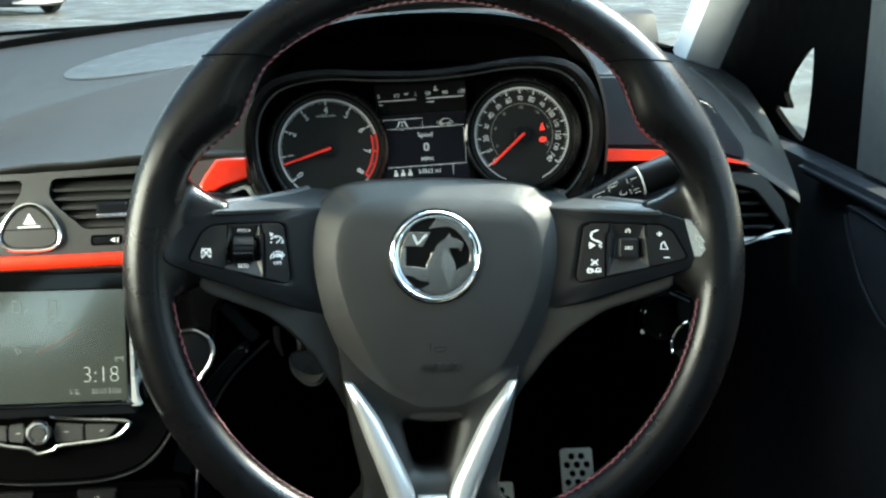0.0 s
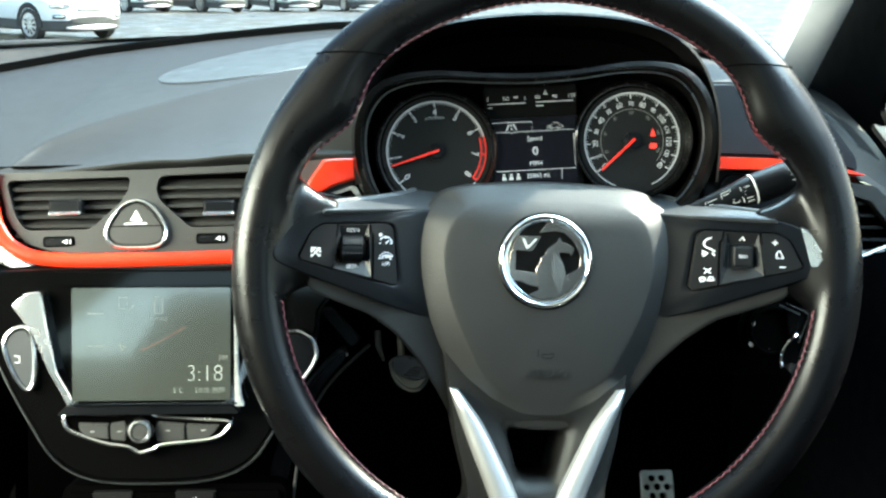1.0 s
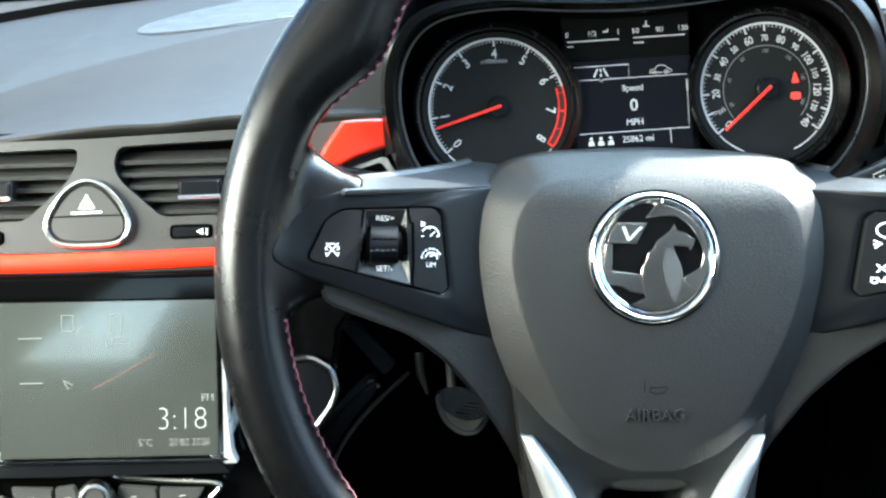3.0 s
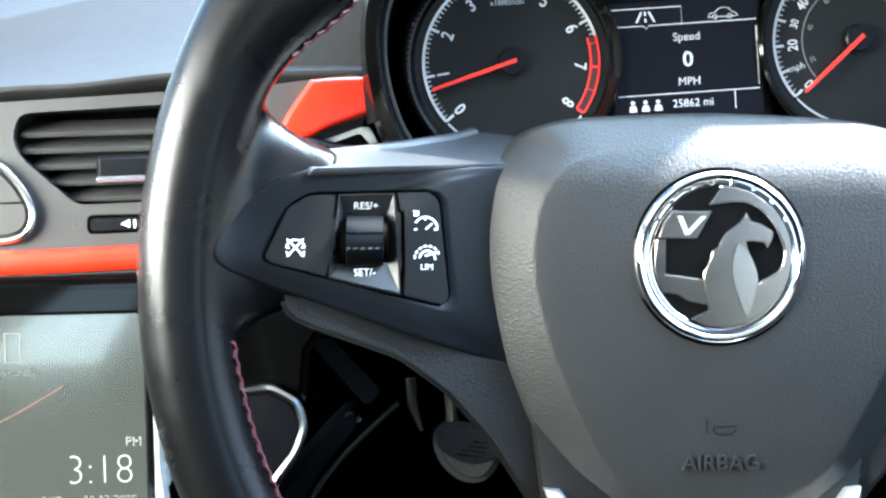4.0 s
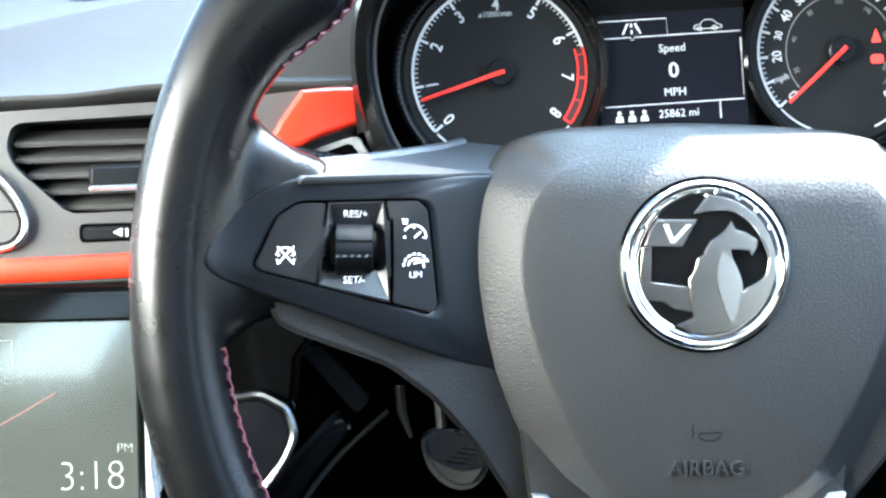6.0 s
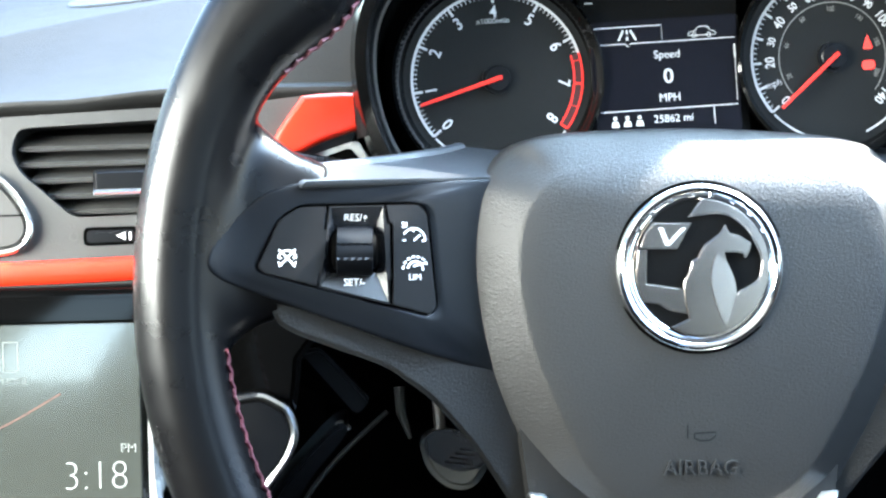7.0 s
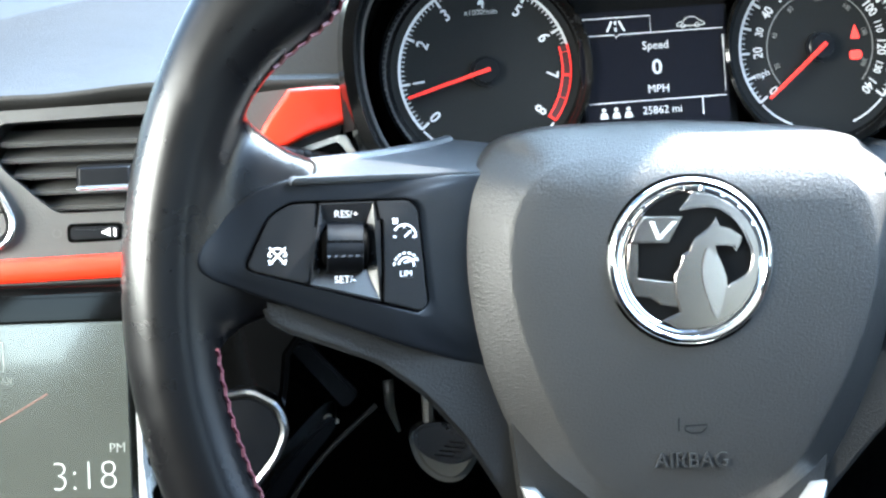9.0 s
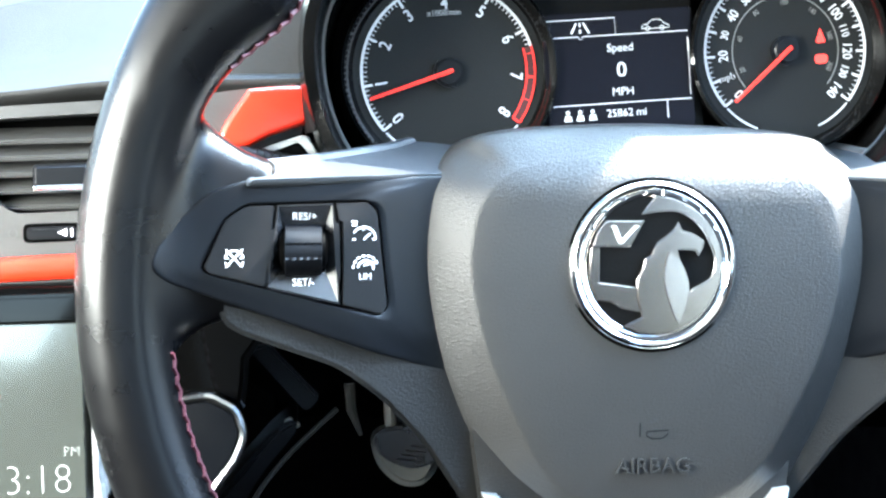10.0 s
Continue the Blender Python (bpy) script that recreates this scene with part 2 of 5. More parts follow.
def ribbon(lines, width, w, bm=None):
    """Printed strokes: lines of (x, y) in mm, laid flat at depth w."""
    own = bmesh.new()
    for line in lines:
        ps = [Vector(p) for p in line]
        left, right = [], []
        for i, p in enumerate(ps):
            t = (ps[min(i + 1, len(ps) - 1)] - ps[max(i - 1, 0)]).normalized()
            nrm = Vector((-t.y, t.x)) * width / 2
            left.append(own.verts.new((*(p + nrm), w)))
            right.append(own.verts.new((*(p - nrm), w)))
        for i in range(len(ps) - 1):
            own.faces.new((left[i], right[i], right[i + 1], left[i + 1]))
    return merged(bm, own)


def arc(cx, cy, r, a0, a1, n=16):
    return [(cx + r * math.cos(radians(a0 + (a1 - a0) * k / n)), cy + r * math.sin(radians(a0 + (a1 - a0) * k / n))) for k in range(n + 1)]


def disc(cx, cy, r, n=40):
    return arc(cx, cy, r, 0, 360 - 360 / n, n - 1)


def letters(text, height, x, y, w, turn=0.0, bm=None, wide=1.0, deep=0.0, thin=0.0):
    """Built-in type, height mm tall, centred on x, y at depth w."""
    cu = bpy.data.curves.new("type", "FONT")
    cu.body, cu.size, cu.align_x, cu.align_y, cu.resolution_u = text, height * 1.38, "CENTER", "CENTER", 3
    cu.extrude, cu.offset = deep, -thin
    ob = bpy.data.objects.new("type", cu)
    me = bpy.data.meshes.new_from_object(ob)
    own = bmesh.new()
    own.from_mesh(me)
    bpy.data.objects.remove(ob)
    bpy.data.curves.remove(cu)
    bpy.data.meshes.remove(me)
    own.transform(pose(x, y, w, 0, 0, turn) @ Matrix.Diagonal((wide, 1, 1, 1)))
    return merged(bm, own)


def shift(bm, m):
    bm.transform(m)
    return bm


# ---- things ----
ORIGINS = {}


def thing(name, label, category, at=(0, 0, 0), frame_of=COL, group="", kind=""):
    """An empty at the place at (mm in the wheel frame, or in the world's axes); its parts are given in that same frame."""
    ob = new(name)
    o = Vector(at) * 0.001
    ob.empty_display_size = 0.02
    ob.matrix_world = frame_of @ Matrix.Translation(o)
    ORIGINS[ob.name] = o
    return tagged(ob, label, category, group, kind)


def part(name, bm, mat, parent, label="", angle=35.0, kind=""):
    bm.transform(Matrix.Scale(0.001, 4))
    me = bpy.data.meshes.new(name)
    bm.to_mesh(me)
    bm.free()
    me.materials.append(mat)
    me.polygons.foreach_set("use_smooth", [True] * len(me.polygons))
    me.set_sharp_from_angle(angle=radians(angle))
    ob = new(name, me)
    if parent:
        ob.parent = parent
        if parent.name in ORIGINS:
            ob.matrix_parent_inverse = Matrix.Translation(-ORIGINS[parent.name])
    return tagged(ob, label, kind=kind)


def solo(name, bm, mat, label, category, kind="", frame_of=COL, group="", angle=35.0):
    """A thing of one mesh, or a piece of the setting."""
    c = sum((v.co for v in bm.verts), Vector()) / len(bm.verts)
    bm.transform(Matrix.Translation(-c))
    ob = part(name, bm, mat, None, angle=angle)
    ob.matrix_world = frame_of @ Matrix.Translation(c * 0.001)
    return tagged(ob, label, category, group, kind)


WORLD = Matrix()
FASCIA = COL @ Matrix.Translation((-0.0012, 0.0027, 0.008))
CONSOLE = COL @ Matrix.Translation((-0.0015, 0.003, 0.004))


def box(x0, x1, y0, y1, z0, z1, bm=None, bevel=0.0):
    own = bmesh.new()
    bmesh.ops.create_cube(own, size=1, matrix=Matrix.LocRotScale(((x0 + x1) / 2, (y0 + y1) / 2, (z0 + z1) / 2), None, (x1 - x0, y1 - y0, z1 - z0)))
    if bevel:
        bmesh.ops.bevel(own, geom=list(own.edges), offset=bevel, segments=2, affect="EDGES")
    return merged(bm, own)


# ---- the dashboard's upper pad ----
def knots(ks, v, soft=False):
    for (a, p), (b, q) in zip(ks, ks[1:]):
        if v <= b:
            t = max(0.0, (v - a) / (b - a))
            t = t * t * (3 - 2 * t) if soft else t
            return p + (q - p) * t
    return ks[-1][1]


LIP = [(-480, 1029), (-335, 1037), (-230, 1046.5), (-180, 1050.5), (120, 1052), (260, 1043), (340, 1018)]
CREASE_Y = [(-345, 94), (-338, 100), (-334, 125), (-326, 148), (-310, 170), (-287, 200), (-253, 240), (-215, 280), (-161, 330), (-114, 372)]
CREASE_Z = [(-345, 1037), (-338, 1039), (-334, 1044), (-326, 1049), (-310, 1054.5), (-287, 1060), (-253, 1067), (-215, 1073.5), (-161, 1082), (-114, 1088)]
COWL_Z = [(-700, 1008), (-490, 1053), (-387, 1070), (-276, 1083), (-148, 1096), (0, 1104), (120, 1104), (250, 1094), (340, 1080)]


def cowl_y(x):
    return 640 - 0.0012 * (x + 200) ** 2 if x < 0 else 592 - 0.1 * x


def pad_height(x, y):
    """Height in mm of the pad at x, y (mm, car axes)."""
    lip = knots(LIP, x, True)
    rise = knots([(-480, 15), (-330, 24), (-150, 44), (100, 58), (260, 32), (340, 18)], x, True)
    plain = lip + rise * (1 - math.exp(-max(0.0, y - 92) / 110))
    if x > -54:
        return plain
    yc, zc, yw, zw = knots(CREASE_Y, x), knots(CREASE_Z, x), cowl_y(x), knots(COWL_Z, x)
    if y <= yc:
        t = max(0.0, y - 92) / max(1.0, yc - 92)
        edged = lip + (zc - 0.4 * min(1.0, (yc - 92) / 60) - lip) * t ** 1.9
    else:
        edged = zc + (zw - zc) * ((y - yc) / (yw - yc)) ** knots([(-345, 0.95), (-240, 1.2)], x, True)
    f = min(1.0, max(0.0, (x + 114) / 60))
    return edged + (plain - edged) * f


TO_COL = (Matrix.Scale(1000, 4) @ COL @ Matrix.Scale(0.001, 4)).inverted()


def dashboard(x0, x1, front):
    rings = []
    n = max(2, int((x1 - x0) / 6))
    for i in range(n + 1):
        x = x0 + (x1 - x0) * i / n
        cowl = cowl_y(x)
        z = pad_height(x, front)
        prof = [(x, front + 30, z - 11), (x, front + 9, z - 10.5), (x, front + 2, z - 5.5), (x, front - 2.4, z - 2.2), (x, front - 2.6, z - 1)]
        yc = max(front + 4, knots(CREASE_Y, x))
        ys = [front - 2 + (yc - 1.5 - front + 2) * k / 15 for k in range(16)] + [yc + 1.2 + (cowl - yc - 1.2) * (k / 29) ** 1.4 for k in range(30)]
        prof += [(x, y, pad_height(x, y) - (0.3 if k == 16 else 0)) for k, y in enumerate(ys)]
        prof.append((x, cowl + 25, pad_height(x, cowl) - 12))
        rings.append(prof)
    return shift(loft(rings, closed=False), TO_COL)


dash = thing("dashboard", "dark grey grained soft plastic dashboard under the windscreen", "dashboard", (-150, 30, -200))
part("upper_pad", dashboard(-700, -114, 92), DASH, dash, "grained soft pad", angle=50)
part("upper_pad", dashboard(-114, 118, 190), DASH, dash, "grained soft pad", angle=50)


def side_height(x, y):
    """The pad's end by the driver's door, which rolls off to the right."""
    f = (x - 118) / (146 + (y - 92) * 0.25)
    return pad_height(min(x, 262), max(92, y)) - 40 * max(0.0, (f - 0.4) / 0.6) ** 1.7


rings = []
for i in range(33):
    f = i / 32
    prof = []
    for k in range(40):
        y = 114 + 516 * (k / 39) ** 1.4
        x = 118 + f * (146 + (y - 92) * 0.25)
        z = side_height(x, y)
        if k == 0:
            prof += [(x, y + 26, z - 9), (x, y, z - 8), (x, y - 2, z - 5)]
        prof.append((x, y, z))
    rings.append(prof)
rings.append([(x + 2, y, z - 60) for x, y, z in rings[-1]])
part("upper_pad", shift(loft(rings, closed=False), TO_COL), DASH, dash, "grained soft pad", angle=50)


spk = thing("dash_speaker", "oval speaker cover set in the dashboard top", "speaker", (-190, 460, 1085), WORLD)
oval = [(-165 + 120 * math.cos(k * math.tau / 56), 442 + 104 * math.sin(k * math.tau / 56) + 58 * math.cos(k * math.tau / 56)) for k in range(56)]
part("rim", tube([(x, y, pad_height(x, y) + 0.2) for x, y in oval], 1.2, 6, closed=True), SPEAKER, spk)
part("cover", loft([[(-165 + (x + 165) * f, 442 + (y - 442) * f, pad_height(-165 + (x + 165) * f, 442 + (y - 442) * f) + 1.2) for x, y in oval] for f in (1.0, 0.97, 0.85, 0.7, 0.55, 0.4, 0.2, 0.02)]), SPEAKER, spk, "fine grey speaker mesh")

# ---- steering wheel ----
RIM_C, RIM_R, RIM_W = (4.0, -6.5), 193.2, -21.0


def bell(a, centre, width):
    d = (a - centre + 180) % 360 - 180
    return math.exp(-(d / width) ** 2)


def rim_section(a):
    """Half width, half depth and mid radius of the rim at the angle a (degrees, from the right, upwards)."""
    wide = 30 + 12 * bell(a, 144.5, 9) + 12 * bell(a, 35.5, 9) + 4 * bell(a, 270, 22)
    deep = 13.5 + 2.0 * bell(a, 144.5, 12) + 2.0 * bell(a, 35.5, 12)
    return wide / 2, deep, RIM_R - wide / 2


def rim_point(a, phi, out=0.0):
    h, d, r = rim_section(a)
    r += (h + out) * math.cos(radians(phi))
    return (RIM_C[0] + r * math.cos(radians(a)), RIM_C[1] + r * math.sin(radians(a)), RIM_W + (d + out) * math.sin(radians(phi)))


wheel = thing("steering_wheel", "black leather three-spoke steering wheel with red stitching and silver lower spokes", "steering wheel", (0, 0, -30), COL @ pose(0, 0, 0, 0, 0, -1.33))
rings = [[rim_point(a, p) for p in range(0, 360, 15)] for a in np.arange(0, 360, 2.0)]
bm = loft(rings + [rings[0]])
bmesh.ops.remove_doubles(bm, verts=bm.verts, dist=0.001)
bmesh.ops.recalc_face_normals(bm, faces=bm.faces)


# spoke roots, where the leather flares into the side spokes
def root_section(u, top, bottom, mid, half):
    c, h = (top + bottom) / 2, (top - bottom) / 2
    ring = []
    for k in range(36):
        a = k * math.tau / 36
        cs, sn = math.cos(a), math.sin(a)
        ring.append((u, c + h * math.copysign(abs(cs) ** 0.7, cs), mid + half * math.copysign(abs(sn) ** 0.55, sn)))
    return ring


ROOT = [(-180, 36, -22, -19.5, 10), (-172, 58, -36, -20, 11), (-164, 65, -34, -22.2, 11.2), (-158, 61, -27, -26, 11.2), (-152.5, 53, -21.5, -29.2, 10.8), (-147, 46, -19, -31, 10.4), (-142, 42, -17.5, -32.2, 10.2), (-136, 38, -15, -33.4, 10), (-126, 34.5, -13, -35.5, 9.6)]
for g in (1, -1):
    own = loft([root_section(u if g > 0 else 7.5 - u, *r) for u, *r in ROOT], caps=(True, True))
    bmesh.ops.recalc_face_normals(own, faces=own.faces)
    merged(bm, own)
rim = part("rim", bm, LEATHER, wheel, "smooth black leather rim, flared into the side spokes", angle=80)
skin = rim.modifiers.new("skin", "REMESH")
skin.mode, skin.voxel_size, skin.use_smooth_shade = "VOXEL", 0.0018, True
soft_joint = rim.modifiers.new("soft_joint", "SMOOTH")
soft_joint.factor, soft_joint.iterations = 0.5, 14
for a0, a1 in ((27, 154), (187, 254), (286, 353)):
    n = round((a1 - a0) * 1.1)
    pts = [rim_point(a0 + (a1 - a0) * k / n, 166 + (3.2 if k % 2 else -3.2), 0.2) for k in range(n + 1)]
    part("stitching", tube(pts, 0.72, 6), THREAD, rim, "dark red cross stitching")
for a, lean in ((133.5, 5), (46.5, -5)):
    pts = [rim_point(a + lean * math.cos(radians(p)), p, 0.05) for p in range(-20, 200, 10)]
    part("leather_seam", tube(pts, 0.45, 5), DARK, rim)

# airbag cover
HALF = [(0, 48.8), (39, 47.2), (58, 44.6), (69, 39.5), (78, 28), (82, 13), (82.4, -2), (80.5, -15), (75.5, -34), (68, -53), (59, -71.5), (51.5, -85), (40, -97), (21, -105.5), (0, -108)]
HUB = curve(HALF + [(-x, y) for x, y in HALF[-2:0:-1]], 6, True)


def hub_ring(f, drop, facet):
    """One ring of the cover: f of the way to its centre, drop mm back, and back by facet at its flanks only."""
    ring = []
    for i, (x, y) in enumerate(HUB):
        (ax, ay), (bx, by) = HUB[i - 1], HUB[(i + 1) % len(HUB)]
        flank = min(1.0, max(0.0, (abs(by - ay) / math.hypot(bx - ax, by - ay) - 0.08) / 0.72))
        flank = flank * flank * (3 - 2 * flank)
        x, y = x * (1 - f), y + (-12 - y) * f
        ring.append((x, y, -11.4 - drop - facet * flank - 0.0006 * y * y - 0.02 * max(0, y - 22) ** 2))
    return ring


def part_h(name, bm, mat, parent, label="", angle=35.0):
    """A part of the hub, which lies a little deeper than the rim."""
    return part(name, shift(bm, Matrix.Translation((4.4, 0.9, -20))), mat, parent, label, angle)


levels = [(0, 50, 0), (0, 22, 5), (0.002, 10, 8.2), (0.006, 5.4, 9.4), (0.014, 3.2, 9.8), (0.03, 2.4, 9.3), (0.06, 2.2, 7.8), (0.1, 2.0, 5.8), (0.15, 1.8, 3.2), (0.185, 1.6, 1.4), (0.2, 1.5, 0.65), (0.21, 1.45, 0.2), (0.222, 1.4, 0), (0.3, 1.1, 0), (0.36, 0.9, 0), (0.43, 0.7, 0), (0.5, 0.6, 0), (0.6, 0.3, 0), (0.7, 0.1, 0), (0.9, 0, 0), (0.98, 0, 0)]
hub = part_h("airbag_cover", loft([hub_ring(*v) for v in levels], caps=(False, True)), PAD, wheel, "grained black plastic airbag cover", angle=60)
part_h("embossed_word", letters("AIRBAG", 5.4, -0.2, -71.2, -14.6, bm=None, wide=1.04, deep=0.35), PAD, hub)
bm = ribbon([[(-5.6, -55.6), (-5.6, -60.4)], [(-3.2, -58.6), (4.4, -58.2), (4.2, -59.6), (2.4, -61.0), (-1.2, -61.2), (-3.2, -60.2), (-3.2, -58.6)]], 0.5, -13.35)
part_h("horn_mark", bm, SATIN, hub)

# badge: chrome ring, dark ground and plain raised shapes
BX, BY = -2.5, -0.7
bm = loft([[(BX + r * math.cos(k * math.tau / 72), BY + r * math.sin(k * math.tau / 72), w) for k in range(72)]
           for r, w in ((29.3, -14), (29.2, -11.4), (28.5, -10.1), (27.4, -9.6), (26.4, -9.9), (25.9, -10.5), (24.2, -10.4), (23.5, -10.8), (23.3, -12.4))])
badge = part_h("badge_ring", bm, CHROME, hub, "round chrome badge ring", angle=40)
part_h("badge_gap", loft([[(BX + r * math.cos(k * math.tau / 72), BY + r * math.sin(k * math.tau / 72), w) for k in range(72)] for r, w in ((30.0, -13.6), (30.0, -11.75), (29.0, -11.75))]), DARK, hub)
part_h("badge_ground", prism(disc(BX, BY, 23.6, 48), -14, -10.95), HOODBLACK, hub)
rim_arc = [(23.8 * math.cos(radians(a)), 23.8 * math.sin(radians(a))) for a in range(-70, 96, 8)]
shapes = [
    [(-17.1, 15.4), (-3.5, 15.4), (-8.4, 6.2), (-21.6, 6.4), (-20, 11.5)],
    [(-22.3, 6), (-18.8, 6), (-18.8, -5.6), (-5.4, -7.3), (-4.5, -16), (-10.4, -15), (-15, -12.5), (-20.3, -12), (-23, -4)],
    rim_arc + curve([(-4.8, 17.3), (4.7, 18.5), (10.3, 17.4), (15.9, 12.9), (19.8, 6.2), (21, 1.7), (19.8, -3.9), (15.9, -6.7), (12.5, -9.2), (9, -20)], 4),
    curve([(8, 15), (5.8, 11.6), (0.8, 7.9)], 2) + [(-0.9, 5), (-1.2, 3.6), (-3.7, 2.2), (-4.0, 0.2), (-4.8, -2.2), (-6.5, -5), (-6.2, -8)] + [(-5.9, -11.8), (-4.3, -17.6), (-10.6, -20.6), (-5, -23.2), (0, -23.8), (8, -22.4), (15, -18.4), (16, -12), (12.5, -9.2), (9.7, -1.7), (8, 5.3), (11.6, 5.4), (14.2, 5.0), (15.3, 3.2), (16.8, 6.0), (17.2, 8.6), (13, 11.2), (9.5, 12)],
]
for i, s in enumerate(shapes):
    part_h("badge_shape", prism([(BX + x, BY + y) for x, y in s], -12.5, (-9.8, -10.1, -9.8, -9.2)[i], 0.55, 3), BADGE, hub)
part_h("badge_shape", prism([(BX + x, BY + y) for x, y in curve([(4.7, 5.6), (9.2, 1.2), (12.3, -8.6), (8.8, -20.8), (4.3, -12), (2.4, -2.8)], 4, True)], -11, -8.5, 0.8), FEATHER, hub)
part_h("badge_shape", prism([(BX - 15.2, BY + 13.6), (BX - 13.6, BY + 13.6), (BX - 11.6, BY + 8.8), (BX - 7.2, BY + 13.6), (BX - 5.6, BY + 13.6), (BX - 11.2, BY + 7.5), (BX - 12.6, BY + 7.5)], -10.5, -9.1, 0.25), COLLAR, hub)
for k in range(8):
    a = radians(150 - 17 * k)
    m = Matrix.Translation((BX + 25.1 * math.cos(a), BY + 25.1 * math.sin(a), 0)) @ pose(0, 0, 0, 0, 0, math.degrees(a) - 90)
    part_h("raised_bar", shift(prism([(-0.9, -0.75), (0.9, -0.75), (0.9, 0.75), (-0.9, 0.75)], -10.6, -10.15, 0.15, 1), m), CHROME, badge)

# side spokes: bezel, lower cover, upper ledge, buttons
BEZEL = rounded([(-162.6, 6.5), (-156, 16), (-146, 24.8), (-135, 28.4), (-100, 29.4), (-60, 31), (-62, 12), (-60, -14), (-52, -44.5), (-64, -40), (-100, -27), (-143, -10.5), (-159.5, -4), (-163.8, 0.6)], 3.5)
LOWER = rounded([(-144.5, -9.5), (-142.5, -18.5), (-136, -22.5), (-105, -34.5), (-90, -46), (-75, -63), (-60, -86), (-50, -106), (-38, -92), (-42, -66), (-58, -33)], 5)
LEDGE = rounded([(-136, 26), (-131.5, 35), (-105, 38.6), (-86, 42), (-70, 47), (-50, 50), (-34, 50), (-34, 32), (-70, 28.5)], 3)
FIELD = rounded([(-148.5, 0.3), (-141, 16.5), (-134.5, 20.8), (-95, 22), (-91.3, 18.5), (-87.6, -14), (-90.5, -17), (-146.5, -1.8)], 2.2)
SIDE_L = rounded([(-147.8, 0.6), (-140.8, 15.8), (-134.2, 20.0), (-125.4, 20.3), (-128.2, -6.1), (-146, -1.4)], 1.8)
MIDDLE = [(-124.6, 20.4), (-106.6, 20.9), (-105.6, 14.5), (-104.6, 14.5), (-104.2, -4.0), (-104.8, -4.2), (-104.4, -12.4), (-128.0, -6.4), (-127.4, -1.2), (-128.8, -1.2), (-127.0, 12.6), (-125.6, 12.6)]
SIDE_R = rounded([(-106.0, 21.0), (-95.2, 21.2), (-92.0, 18.2), (-88.4, -13.8), (-90.8, -16.2), (-103.8, -12.6), (-103.4, -4.4), (-103.7, 14.9), (-105.0, 14.9)], 1.2)
SLOPED = 0.25


def part_s(name, bm, mat, parent, label="", angle=35.0, dip=6.0):
    """A part of a side spoke, which falls away towards the hub."""
    for v in bm.verts:
        d = abs(v.co.x)
        v.co.z += SLOPED * (d - 150) - 6.8 + 0.028 * max(0.0, d - 150) ** 2 - dip * (1 - math.exp(-(max(0.0, 98 - d) / 15) ** 2))
        v.co.x = v.co.x - 0.6 if v.co.x < 0 else v.co.x * 1.115 - 6.6
    return part(name, bm, mat, parent, label, angle)


def on_slope(bm):
    """Lays flat print on the upper or lower slope of the sunken module."""
    for v in bm.verts:
        rise = (v.co.y - 12.9) / 7.2 if v.co.y > 5 else (-1.8 - v.co.y) / 7.0
        v.co.z = -12.4 + 3.3 * rise + 0.2
    return bm


